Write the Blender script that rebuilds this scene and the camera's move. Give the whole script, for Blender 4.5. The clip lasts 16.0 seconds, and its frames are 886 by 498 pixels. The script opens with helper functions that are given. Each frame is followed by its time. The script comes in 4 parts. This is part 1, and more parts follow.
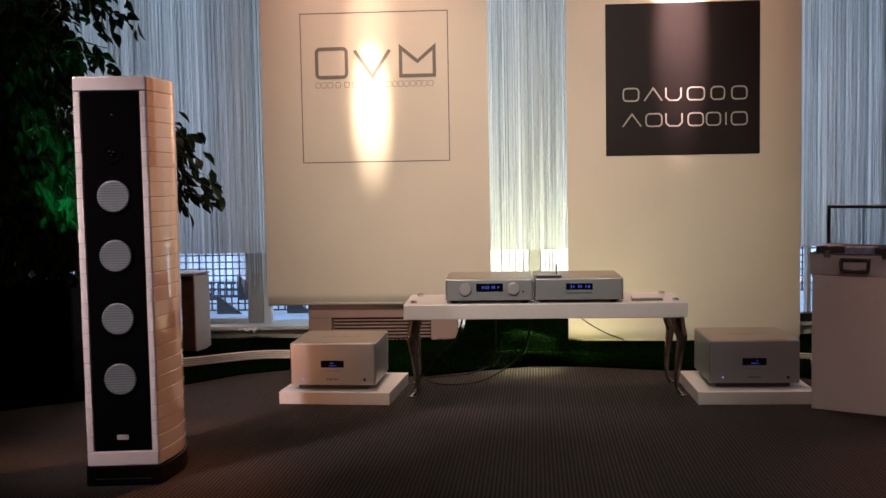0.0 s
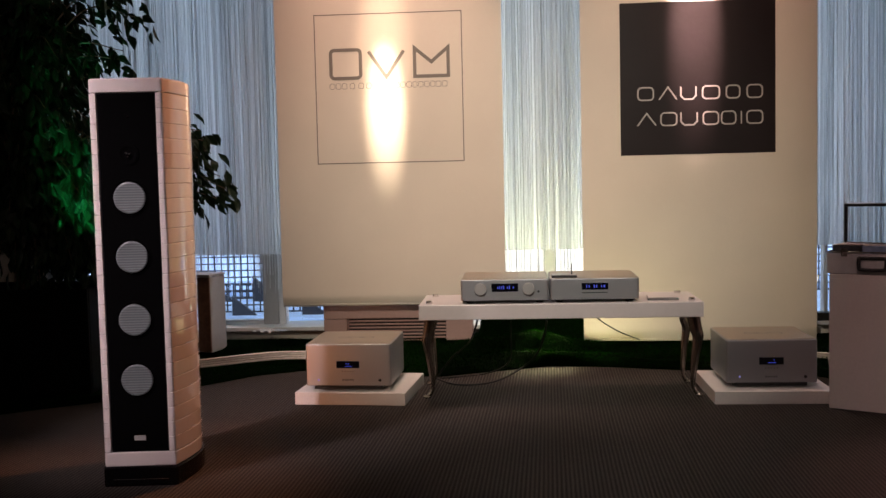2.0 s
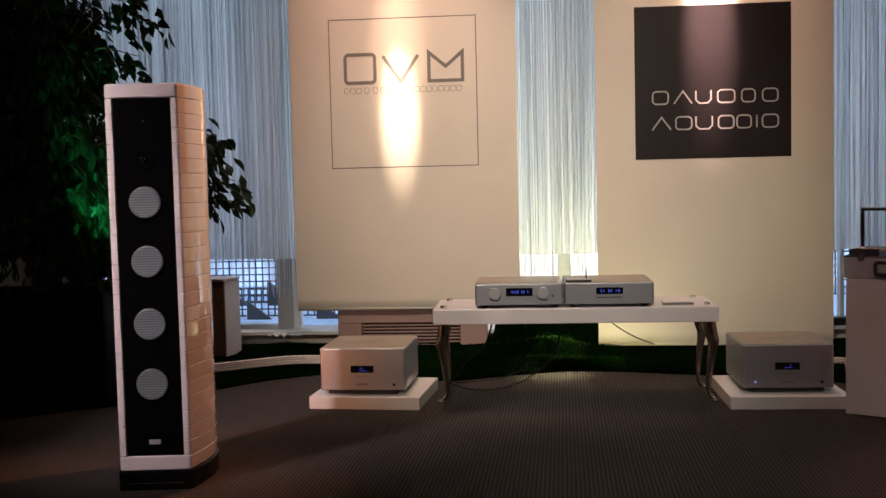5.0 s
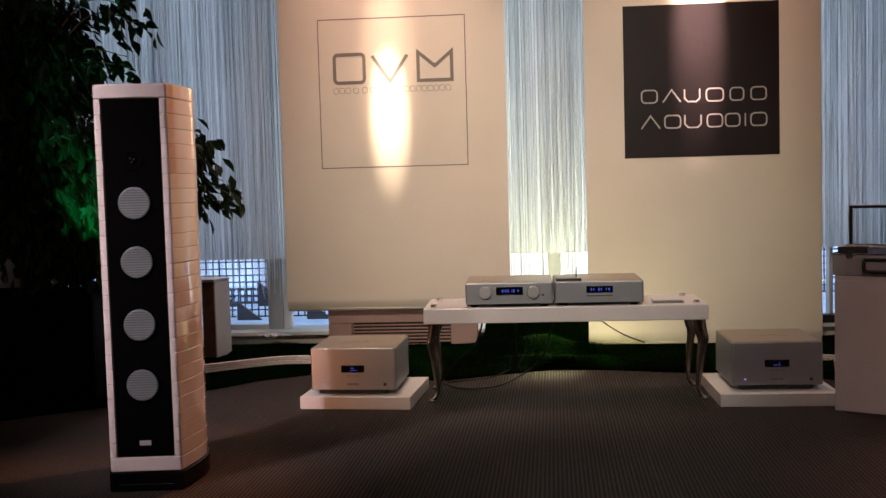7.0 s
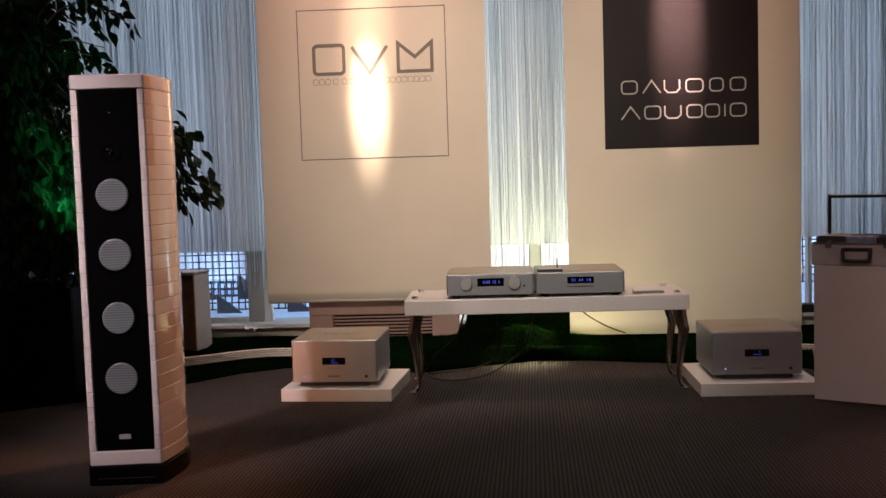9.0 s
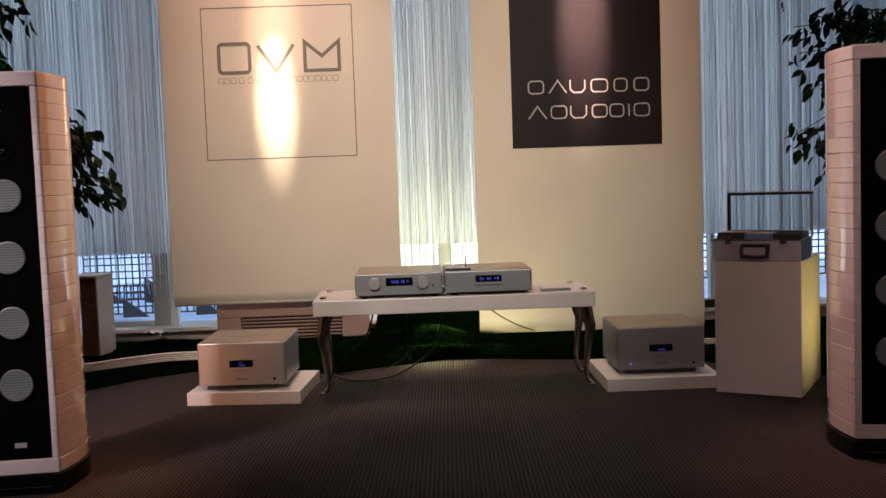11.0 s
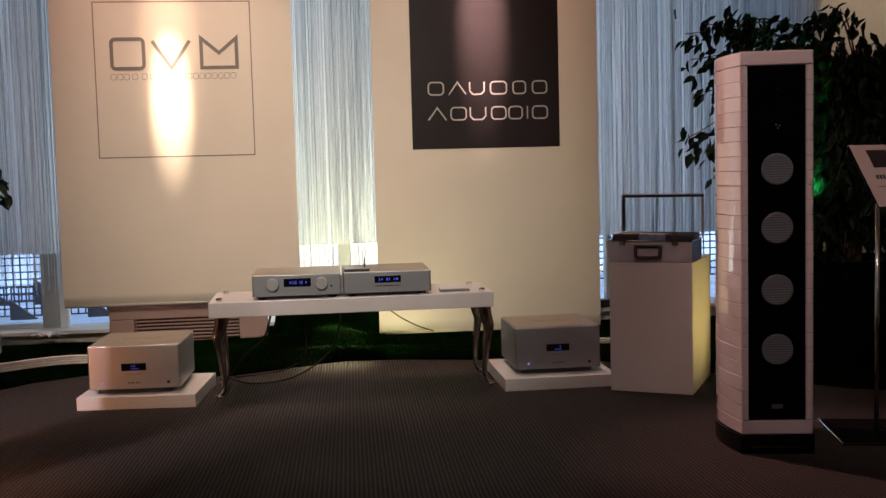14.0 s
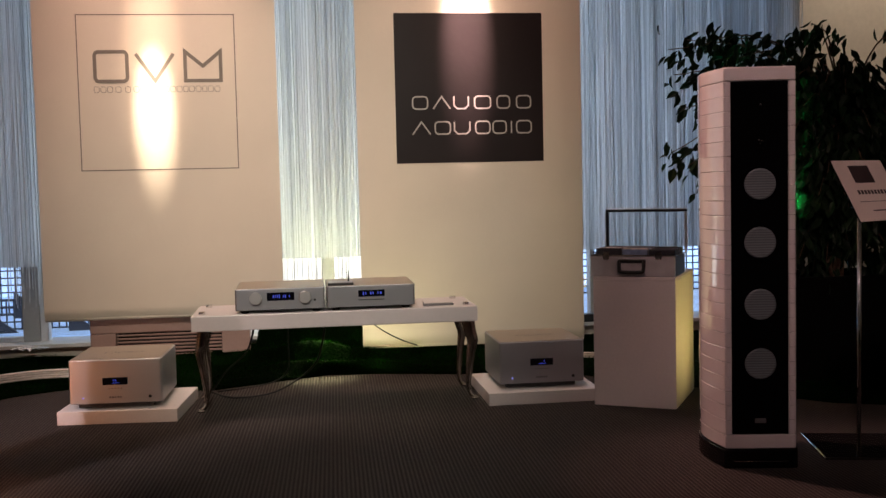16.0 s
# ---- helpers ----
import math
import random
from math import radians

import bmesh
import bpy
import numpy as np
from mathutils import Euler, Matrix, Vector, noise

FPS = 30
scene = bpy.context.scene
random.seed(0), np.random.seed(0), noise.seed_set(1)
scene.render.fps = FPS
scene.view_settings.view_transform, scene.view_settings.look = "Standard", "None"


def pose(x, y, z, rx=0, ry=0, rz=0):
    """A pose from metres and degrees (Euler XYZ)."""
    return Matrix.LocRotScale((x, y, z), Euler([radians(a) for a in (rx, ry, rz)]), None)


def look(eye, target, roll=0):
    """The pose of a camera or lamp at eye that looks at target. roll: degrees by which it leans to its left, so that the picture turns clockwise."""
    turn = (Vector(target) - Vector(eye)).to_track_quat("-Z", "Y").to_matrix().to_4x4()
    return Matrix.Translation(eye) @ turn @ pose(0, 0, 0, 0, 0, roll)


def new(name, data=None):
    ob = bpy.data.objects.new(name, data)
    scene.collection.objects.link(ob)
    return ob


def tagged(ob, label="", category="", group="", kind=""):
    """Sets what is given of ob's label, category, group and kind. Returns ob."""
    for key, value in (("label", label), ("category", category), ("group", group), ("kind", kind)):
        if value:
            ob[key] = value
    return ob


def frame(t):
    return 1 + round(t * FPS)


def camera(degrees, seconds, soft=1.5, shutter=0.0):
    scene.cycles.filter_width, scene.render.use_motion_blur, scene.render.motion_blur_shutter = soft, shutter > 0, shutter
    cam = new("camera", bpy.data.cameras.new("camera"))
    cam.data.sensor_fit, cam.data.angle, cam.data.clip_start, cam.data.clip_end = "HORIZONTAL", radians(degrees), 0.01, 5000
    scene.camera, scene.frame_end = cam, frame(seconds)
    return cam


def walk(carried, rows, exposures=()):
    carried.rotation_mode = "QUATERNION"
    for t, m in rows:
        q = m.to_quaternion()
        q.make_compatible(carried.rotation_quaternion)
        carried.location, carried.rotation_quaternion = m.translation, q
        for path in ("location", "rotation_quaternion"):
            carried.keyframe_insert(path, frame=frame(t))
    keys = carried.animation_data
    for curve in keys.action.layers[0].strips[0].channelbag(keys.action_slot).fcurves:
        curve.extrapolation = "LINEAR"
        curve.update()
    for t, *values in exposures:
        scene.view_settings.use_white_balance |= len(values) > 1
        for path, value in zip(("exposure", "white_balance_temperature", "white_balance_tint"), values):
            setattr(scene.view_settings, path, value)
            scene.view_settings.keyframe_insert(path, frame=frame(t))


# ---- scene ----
cam = camera(46.5, 16.0)
PATH = [
    (0, (0.038, 0.015, 1.102), (-0.088, 2.007, 0.965), -1.0),
    (0.5, (0.038, 0.015, 1.102), (-0.09, 2.007, 0.978), -1.0),
    (1, (0.039, 0.013, 1.099), (-0.1, 2.004, 0.97), -1.1),
    (1.5, (0.035, 0.013, 1.101), (-0.111, 2.003, 0.966), -1.2),
    (2, (0.033, 0.016, 1.097), (-0.12, 2.006, 0.963), -1.3),
    (2.5, (0.03, 0.017, 1.098), (-0.13, 2.006, 0.969), -1.2),
    (3, (0.035, 0.014, 1.098), (-0.143, 2.001, 0.963), -1.4),
    (3.5, (0.028, 0.018, 1.101), (-0.152, 2.006, 0.968), -1.4),
    (4, (0.03, 0.019, 1.099), (-0.153, 2.006, 0.972), -1.4),
    (6.5, (0.035, 0.017, 1.098), (-0.136, 2.006, 0.973), -1.4),
    (7, (0.035, 0.016, 1.096), (-0.127, 2.005, 0.97), -1.6),
    (7.5, (0.034, 0.022, 1.093), (-0.117, 2.012, 0.957), -1.6),
    (8, (0.032, 0.021, 1.094), (-0.108, 2.011, 0.954), -1.6),
    (8.5, (0.029, 0.023, 1.092), (-0.111, 2.013, 0.951), -1.7),
    (11, (0.067, 0.035, 1.083), (0.106, 2.03, 0.937), -2.0),
    (11.5, (0.073, 0.034, 1.086), (0.145, 2.027, 0.931), -2.2),
    (12, (0.075, 0.037, 1.085), (0.186, 2.027, 0.923), -2.2),
    (12.5, (0.074, 0.042, 1.083), (0.225, 2.03, 0.918), -2.1),
    (13, (0.076, 0.042, 1.083), (0.273, 2.025, 0.918), -1.8),
    (13.5, (0.079, 0.043, 1.085), (0.288, 2.026, 0.931), -1.5),
    (14, (0.082, 0.042, 1.081), (0.31, 2.023, 0.931), -1.5),
    (14.5, (0.081, 0.045, 1.081), (0.313, 2.026, 0.934), -1.5),
    (15, (0.077, 0.047, 1.084), (0.327, 2.026, 0.939), -1.5),
    (15.5, (0.074, 0.045, 1.084), (0.329, 2.024, 0.946), -1.4),
    (16, (0.079, 0.046, 1.079), (0.34, 2.025, 0.956), -1.3),
]
walk(cam, [(t, look(eye, target, roll)) for t, eye, target, roll in PATH])

# ---- world, sun, lamps, exposure ----
world = bpy.data.worlds.new("sky_world")
scene.world = world
world.use_nodes = True
wn = world.node_tree.nodes
sky = wn.new("ShaderNodeTexSky")
sky.sky_type = "NISHITA"
sky.sun_disc = False
sky.sun_elevation, sky.sun_rotation = radians(41), radians(107)
world.node_tree.links.new(sky.outputs[0], wn["Background"].inputs[0])
wn["Background"].inputs[1].default_value = 0.15
scene.view_settings.exposure = 0.0


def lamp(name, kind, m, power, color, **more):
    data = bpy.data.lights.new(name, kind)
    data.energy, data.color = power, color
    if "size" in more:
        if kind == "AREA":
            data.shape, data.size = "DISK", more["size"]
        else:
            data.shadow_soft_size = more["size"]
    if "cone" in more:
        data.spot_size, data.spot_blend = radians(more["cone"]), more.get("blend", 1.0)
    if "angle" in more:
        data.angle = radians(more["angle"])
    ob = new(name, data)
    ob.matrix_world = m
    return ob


WARM = (1.0, 0.91, 0.76)
lamp("sun", "SUN", look((10, -4, 8), (0, 0, 0)), 3.0, (1.0, 0.95, 0.88), angle=10)
# daylight in the window opening, above the hem of the strings
sky_lamp = lamp("window_daylight", "AREA", look((-0.2, 6.62, 1.905), (-0.2, 5.0, 1.905)), 51, (0.70, 0.80, 0.91))
sky_lamp.data.shape, sky_lamp.data.size, sky_lamp.data.size_y = "RECTANGLE", 5.5, 2.49
# ceiling spots that graze the two banners: a tight beam and its spill
for x, y, z, power, tint, cone, mid, wide, z_spill, spill in ((-0.765, 5.56, 1.56, 2000, (1.0, 0.80, 0.60), 8.0, 270, 14.5, 0.6, 215), (1.055, 5.70, 2.02, 3600, (1.0, 0.66, 0.58), 13, 160, 24, 0.7, 140)):
    lamp("banner_spot_light", "SPOT", look((x, y, 3.52), (x, 6.17, z)), power, tint, cone=cone, blend=1.0, size=0.02)
    lamp("banner_spot_light", "SPOT", look((x, y, 3.52), (x, 6.17, z + 0.30)), mid, (1.0, 0.70, 0.50), cone=wide, blend=1.0, size=0.02)
    lamp("banner_spot_light", "SPOT", look((x, y - 0.12, 3.52), (x, 6.17, z_spill)), spill, (1.0, 0.65, 0.53), cone=75, blend=1.0, size=0.03)
# ceiling spots of the room, all out of view, some of them added fill
lamp("unseen_ceiling_spot", "SPOT", look((-0.3, 0.6, 3.52), (0.10, 6.0, 0.92)), 700, WARM, cone=37, blend=1.0, size=0.08)
lamp("unseen_ceiling_spot", "SPOT", look((-0.35, 4.9, 3.52), (-1.28, 3.80, 0.9)), 400, (1.0, 0.36, 0.15), cone=32, blend=1.0, size=0.05)
lamp("unseen_ceiling_spot", "SPOT", look((0.62, 4.9, 3.52), (1.62, 3.80, 0.9)), 340, (1.0, 0.50, 0.44), cone=34, blend=1.0, size=0.05)
lamp("unseen_ceiling_spot", "SPOT", look((-3.3, 1.0, 3.52), (-1.70, 3.66, 1.00)), 800, (1.0, 0.77, 0.78), cone=24, blend=1.0, size=0.08)
# added spot: brightens the right loudspeaker's front and the card
lamp("unseen_ceiling_spot", "SPOT", look((0.6, 0.9, 3.52), (2.10, 3.66, 1.05)), 150, (1.0, 0.64, 0.60), cone=34, blend=1.0, size=0.08)
lamp("unseen_ceiling_spot", "SPOT", look((3.7, 5.75, 3.52), (3.75, 6.44, 2.1)), 90, (1.0, 0.80, 0.62), cone=60, blend=1.0, size=0.05)
# soft pink fill added behind the camera for the general light, no lamp there
lamp("room_fill_light", "AREA", look((-0.2, -2.0, 3.40), (0.1, 4.5, 0.4)), 7, (1.0, 0.74, 0.74), size=0.6)
# added spot for the pool of light on the middle carpet
lamp("unseen_ceiling_spot", "SPOT", look((0.3, 2.6, 3.52), (0.48, 4.25, 0.0)), 115, (1.0, 0.88, 0.80), cone=37, blend=1.0, size=0.08)
# floor uplights: yellow-green behind the table, orange behind a loudspeaker, green in the planters, yellow by the pedestal
for x in (-0.03, 0.12, 0.27, 0.42):
    lamp("low_spot_light", "SPOT", look((x, 6.45, 0.22), (x, 6.335, 1.7)), 46, (1.0, 1.0, 0.60), cone=56, blend=1.0, size=0.04)
# no uplight: an added spot aimed down to brighten the turf folds
lamp("low_spot_light", "SPOT", look((0.20, 6.19, 0.41), (0.15, 6.06, 0.10)), 46, (1.0, 0.95, 0.50), cone=72, blend=1.0, size=0.03)
for x in (0.05, 0.32):
    lamp("low_spot_light", "SPOT", look((x, 6.44, 0.23), (x, 6.335, 2.4)), 22, (1.0, 0.98, 0.62), cone=25, blend=1.0, size=0.04)
lamp("low_spot_light", "SPOT", look((0.42, 5.80, 0.09), (0.62, 6.17, 0.40)), 6, (1.0, 0.92, 0.50), cone=130, blend=1.0, size=0.06)
lamp("low_spot_light", "SPOT", look((-1.52, 4.35, 0.16), (-0.95, 4.98, 0.06)), 7.0, (1.0, 0.36, 0.14), cone=90, blend=1.0, size=0.06)
lamp("low_spot_light", "SPOT", look((2.32, 4.60, 0.25), (1.87, 4.85, 0.45)), 8, (1.0, 0.74, 0.24), cone=110, blend=1.0, size=0.08)
lamp("low_spot_light", "SPOT", look((-2.22, 4.98, 0.60), (-2.24, 5.2, 1.2)), 75, (0.03, 1.0, 0.38), cone=40, blend=0.8, size=0.03)
lamp("low_spot_light", "SPOT", look((2.44, 4.90, 0.60), (2.48, 5.12, 1.2)), 240, (0.03, 1.0, 0.36), cone=40, blend=0.8, size=0.03)

# ---- materials ----


def surface(name, color, rough=0.5, metal=0.0, grain=(60, 0.04), stain=(3, 0.05), bump=(120, 0.02), coat=0.0, through_light=0.0, per_piece=0.0, spec=0.5):
    """A procedural surface: two scales of colour variation, uneven gloss and fine relief."""
    m = bpy.data.materials.new(name)
    m.use_nodes = True
    nt = m.node_tree
    N, L = nt.nodes, nt.links
    b = N["Principled BSDF"]
    tc = N.new("ShaderNodeTexCoord")
    last = None
    val = None
    for scale, amount in (grain, stain):
        n = N.new("ShaderNodeTexNoise")
        n.inputs["Scale"].default_value, n.inputs["Detail"].default_value = scale, 4
        L.new(tc.outputs["Object"], n.inputs["Vector"])
        mr = N.new("ShaderNodeMapRange")
        mr.inputs["From Min"].default_value, mr.inputs["From Max"].default_value = 0.3, 0.7
        mr.inputs["To Min"].default_value, mr.inputs["To Max"].default_value = 1 - amount, 1 + amount
        L.new(n.outputs["Fac"], mr.inputs["Value"])
        if val is None:
            val = mr.outputs[0]
        else:
            mu = N.new("ShaderNodeMath")
            mu.operation = "MULTIPLY"
            L.new(val, mu.inputs[0]), L.new(mr.outputs[0], mu.inputs[1])
            val = mu.outputs[0]
        last = n
    if per_piece:
        oi = N.new("ShaderNodeObjectInfo")
        mr = N.new("ShaderNodeMapRange")
        mr.inputs["To Min"].default_value, mr.inputs["To Max"].default_value = 1 - per_piece, 1 + per_piece
        L.new(oi.outputs["Random"], mr.inputs["Value"])
        mu = N.new("ShaderNodeMath")
        mu.operation = "MULTIPLY"
        L.new(val, mu.inputs[0]), L.new(mr.outputs[0], mu.inputs[1])
        val = mu.outputs[0]
    vm = N.new("ShaderNodeVectorMath")
    vm.operation = "SCALE"
    vm.inputs[0].default_value = color
    L.new(val, vm.inputs["Scale"])
    L.new(vm.outputs[0], b.inputs["Base Color"])
    rr = N.new("ShaderNodeMapRange")
    rr.inputs["To Min"].default_value, rr.inputs["To Max"].default_value = rough * 0.85, min(1, rough * 1.15)
    L.new(last.outputs["Fac"], rr.inputs["Value"])
    L.new(rr.outputs[0], b.inputs["Roughness"])
    b.inputs["Metallic"].default_value = metal
    b.inputs["Specular IOR Level"].default_value = spec
    b.inputs["Coat Weight"].default_value, b.inputs["Coat Roughness"].default_value = coat, 0.02
    if bump[1]:
        n = N.new("ShaderNodeTexNoise")
        n.inputs["Scale"].default_value, n.inputs["Detail"].default_value = bump[0], 3
        L.new(tc.outputs["Object"], n.inputs["Vector"])
        bp = N.new("ShaderNodeBump")
        bp.inputs["Strength"].default_value, bp.inputs["Distance"].default_value = bump[1], 0.005
        L.new(n.outputs["Fac"], bp.inputs["Height"])
        L.new(bp.outputs[0], b.inputs["Normal"])
    if through_light:
        tr = N.new("ShaderNodeBsdfTranslucent")
        L.new(vm.outputs[0], tr.inputs["Color"])
        mx = N.new("ShaderNodeMixShader")
        mx.inputs[0].default_value = through_light
        L.new(b.outputs[0], mx.inputs[1]), L.new(tr.outputs[0], mx.inputs[2])
        L.new(mx.outputs[0], N["Material Output"].inputs["Surface"])
    return m


def glow(name, color, strength):
    m = bpy.data.materials.new(name)
    m.use_nodes = True
    b = m.node_tree.nodes["Principled BSDF"]
    b.inputs["Base Color"].default_value = (0.02, 0.02, 0.03, 1)
    b.inputs["Emission Color"].default_value = (*color, 1)
    b.inputs["Emission Strength"].default_value = strength
    return m


def clear(name, tint=(1, 1, 1), rough=0.0):
    m = bpy.data.materials.new(name)
    m.use_nodes = True
    b = m.node_tree.nodes["Principled BSDF"]
    b.inputs["Base Color"].default_value = (*tint, 1)
    b.inputs["Transmission Weight"].default_value = 1.0
    b.inputs["Roughness"].default_value = rough
    b.inputs["IOR"].default_value = 1.45
    return m


def ribbed_carpet():
    """Brown-grey loop carpet with ribs 16 mm apart that run into the room."""
    m = surface("carpet_ribbed", (0.047, 0.041, 0.038), rough=0.80, grain=(260, 0.35), stain=(1.3, 0.16), bump=(400, 0.0))
    nt = m.node_tree
    N, L = nt.nodes, nt.links
    b = N["Principled BSDF"]
    b.inputs["Specular IOR Level"].default_value = 0.06
    tc = N.new("ShaderNodeTexCoord")
    mp = N.new("ShaderNodeMapping")
    mp.inputs["Rotation"].default_value = (0, 0, radians(1.5))
    L.new(tc.outputs["Object"], mp.inputs["Vector"])
    w = N.new("ShaderNodeTexWave")
    w.wave_type, w.bands_direction = "BANDS", "X"
    w.inputs["Scale"].default_value = 19.6
    w.inputs["Distortion"].default_value, w.inputs["Detail Scale"].default_value = 0.5, 14
    L.new(mp.outputs[0], w.inputs["Vector"])
    base = b.inputs["Base Color"].links[0].from_socket
    mr = N.new("ShaderNodeMapRange")
    mr.inputs["To Min"].default_value, mr.inputs["To Max"].default_value = 0.46, 1.40
    L.new(w.outputs["Fac"], mr.inputs["Value"])
    sc = N.new("ShaderNodeVectorMath")
    sc.operation = "SCALE"
    L.new(base, sc.inputs[0]), L.new(mr.outputs[0], sc.inputs["Scale"])
    L.new(sc.outputs[0], b.inputs["Base Color"])
    n = N.new("ShaderNodeTexNoise")
    n.inputs["Scale"].default_value = 350
    L.new(tc.outputs["Object"], n.inputs["Vector"])
    ad = N.new("ShaderNodeMath")
    ad.operation = "MULTIPLY_ADD"
    ad.inputs[1].default_value = 0.5
    L.new(n.outputs["Fac"], ad.inputs[0]), L.new(w.outputs["Fac"], ad.inputs[2])
    bp = N.new("ShaderNodeBump")
    bp.inputs["Strength"].default_value, bp.inputs["Distance"].default_value = 0.8, 0.004
    L.new(ad.outputs[0], bp.inputs["Height"])
    L.new(bp.outputs[0], b.inputs["Normal"])
    return m


def tinted_islands(m, lo, hi):
    """Each joined piece takes its own brightness."""
    nt = m.node_tree
    N, L = nt.nodes, nt.links
    b = N["Principled BSDF"]
    link = b.inputs["Base Color"].links[0]
    src = link.from_socket
    g = N.new("ShaderNodeNewGeometry")
    mr = N.new("ShaderNodeMapRange")
    mr.inputs["To Min"].default_value, mr.inputs["To Max"].default_value = lo, hi
    L.new(g.outputs["Random Per Island"], mr.inputs["Value"])
    sc = N.new("ShaderNodeVectorMath")
    sc.operation = "SCALE"
    L.new(src, sc.inputs[0]), L.new(mr.outputs[0], sc.inputs["Scale"])
    L.new(sc.outputs[0], b.inputs["Base Color"])
    for n in N:
        if n.bl_idname == "ShaderNodeBsdfTranslucent":
            L.new(sc.outputs[0], n.inputs["Color"])
    return m


M_CARPET = ribbed_carpet()
M_WALL = surface("wall_paint", (0.62, 0.56, 0.48), rough=0.85, grain=(40, 0.04), stain=(1.5, 0.08), bump=(180, 0.12))
M_CEIL = surface("ceiling_paint", (0.55, 0.52, 0.47), rough=0.9, grain=(40, 0.04), bump=(150, 0.1))
M_SILL = surface("sill_paint", (0.74, 0.72, 0.70), rough=0.55, stain=(4, 0.06))
M_FRAME = surface("window_frame_paint", (0.42, 0.42, 0.42), rough=0.45, stain=(5, 0.08))
M_FRAME_W = surface("window_frame_white", (0.75, 0.76, 0.78), rough=0.4)
M_GLASS = clear("window_glass")
M_CLOTH = surface("banner_cloth", (0.69, 0.62, 0.52), rough=0.82, grain=(500, 0.06), stain=(1.6, 0.05), bump=(700, 0.10))
M_BLACKPRINT = surface("banner_dark_print", (0.012, 0.0072, 0.0082), rough=0.5, spec=0.26, grain=(300, 0.12), stain=(2, 0.15), bump=(7, 0.55))
M_GREYPRINT = surface("banner_grey_print", (0.19, 0.165, 0.14), rough=0.7, grain=(300, 0.08))
M_LIGHTPRINT = surface("banner_light_print", (0.40, 0.38, 0.36), rough=0.6, grain=(300, 0.06))
M_STRING = tinted_islands(surface("curtain_string", (0.74, 0.76, 0.78), rough=0.6, grain=(90, 0.08), through_light=0.70, bump=(300, 0)), 0.50, 1.22)


def sheer_cloth():
    """Thin white curtain cloth of upright threads that lets daylight through."""
    m = surface("sheer_thread_cloth", (0.68, 0.70, 0.72), rough=0.7, grain=(60, 0.02), stain=(1.2, 0.05), through_light=0.72, bump=(200, 0))
    N, L = m.node_tree.nodes, m.node_tree.links
    b = N["Principled BSDF"]
    src = b.inputs["Base Color"].links[0].from_socket
    tc = N.new("ShaderNodeTexCoord")
    for scale, lo, hi in ((75, 0.68, 1.22), (16, 0.80, 1.13)):
        mp = N.new("ShaderNodeMapping")
        mp.inputs["Scale"].default_value = (scale, 0.5, 0.25)
        n = N.new("ShaderNodeTexNoise")
        n.inputs["Scale"].default_value, n.inputs["Detail"].default_value = 1.0, 3
        L.new(tc.outputs["Object"], mp.inputs["Vector"]), L.new(mp.outputs[0], n.inputs["Vector"])
        mr = N.new("ShaderNodeMapRange")
        mr.inputs["From Min"].default_value, mr.inputs["From Max"].default_value = 0.3, 0.7
        mr.inputs["To Min"].default_value, mr.inputs["To Max"].default_value = lo, hi
        L.new(n.outputs["Fac"], mr.inputs["Value"])
        sc = N.new("ShaderNodeVectorMath")
        sc.operation = "SCALE"
        L.new(src, sc.inputs[0]), L.new(mr.outputs[0], sc.inputs["Scale"])
        src = sc.outputs[0]
    L.new(src, b.inputs["Base Color"])
    for n in N:
        if n.bl_idname == "ShaderNodeBsdfTranslucent":
            L.new(src, n.inputs["Color"])
    return m


M_SHEER = sheer_cloth()
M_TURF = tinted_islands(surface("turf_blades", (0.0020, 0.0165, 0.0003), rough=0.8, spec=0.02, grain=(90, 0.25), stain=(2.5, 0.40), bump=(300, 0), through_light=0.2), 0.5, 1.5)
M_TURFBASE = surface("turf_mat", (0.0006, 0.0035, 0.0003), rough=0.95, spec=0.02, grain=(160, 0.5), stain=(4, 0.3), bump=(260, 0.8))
M_LACQUER = surface("white_gloss_lacquer", (0.80, 0.74, 0.74), rough=0.05, grain=(30, 0.015), stain=(4, 0.02), bump=(9, 0.02), coat=1.0, spec=0.8, per_piece=0.02)
M_GAP = surface("dark_joint", (0.45, 0.41, 0.40), rough=0.7)
M_BAFFLE = surface("black_baffle", (0.002, 0.002, 0.0024), rough=0.8, spec=0.02, grain=(400, 0.3), bump=(600, 0.12))
M_BLACKGLOSS = surface("black_gloss", (0.003, 0.003, 0.0035), rough=0.22, bump=(20, 0.01), spec=0.25)
M_CONE = surface("ceramic_cone", (0.165, 0.195, 0.21), rough=0.38, grain=(200, 0.05), stain=(12, 0.10), bump=(80, 0.04))


def lined(m, scale, lo, hi):
    """Fine level lines, as of a woven grille before the surface."""
    N, L = m.node_tree.nodes, m.node_tree.links
    b = N["Principled BSDF"]
    src = b.inputs["Base Color"].links[0].from_socket
    tc = N.new("ShaderNodeTexCoord")
    w = N.new("ShaderNodeTexWave")
    w.bands_direction = "Z"
    w.inputs["Scale"].default_value, w.inputs["Distortion"].default_value, w.inputs["Detail Scale"].default_value = scale, 1.2, 0.6
    L.new(tc.outputs["Object"], w.inputs["Vector"])
    mr = N.new("ShaderNodeMapRange")
    mr.inputs["To Min"].default_value, mr.inputs["To Max"].default_value = lo, hi
    L.new(w.outputs["Fac"], mr.inputs["Value"])
    sc = N.new("ShaderNodeVectorMath")
    sc.operation = "SCALE"
    L.new(src, sc.inputs[0]), L.new(mr.outputs[0], sc.inputs["Scale"])
    L.new(sc.outputs[0], b.inputs["Base Color"])
    return m


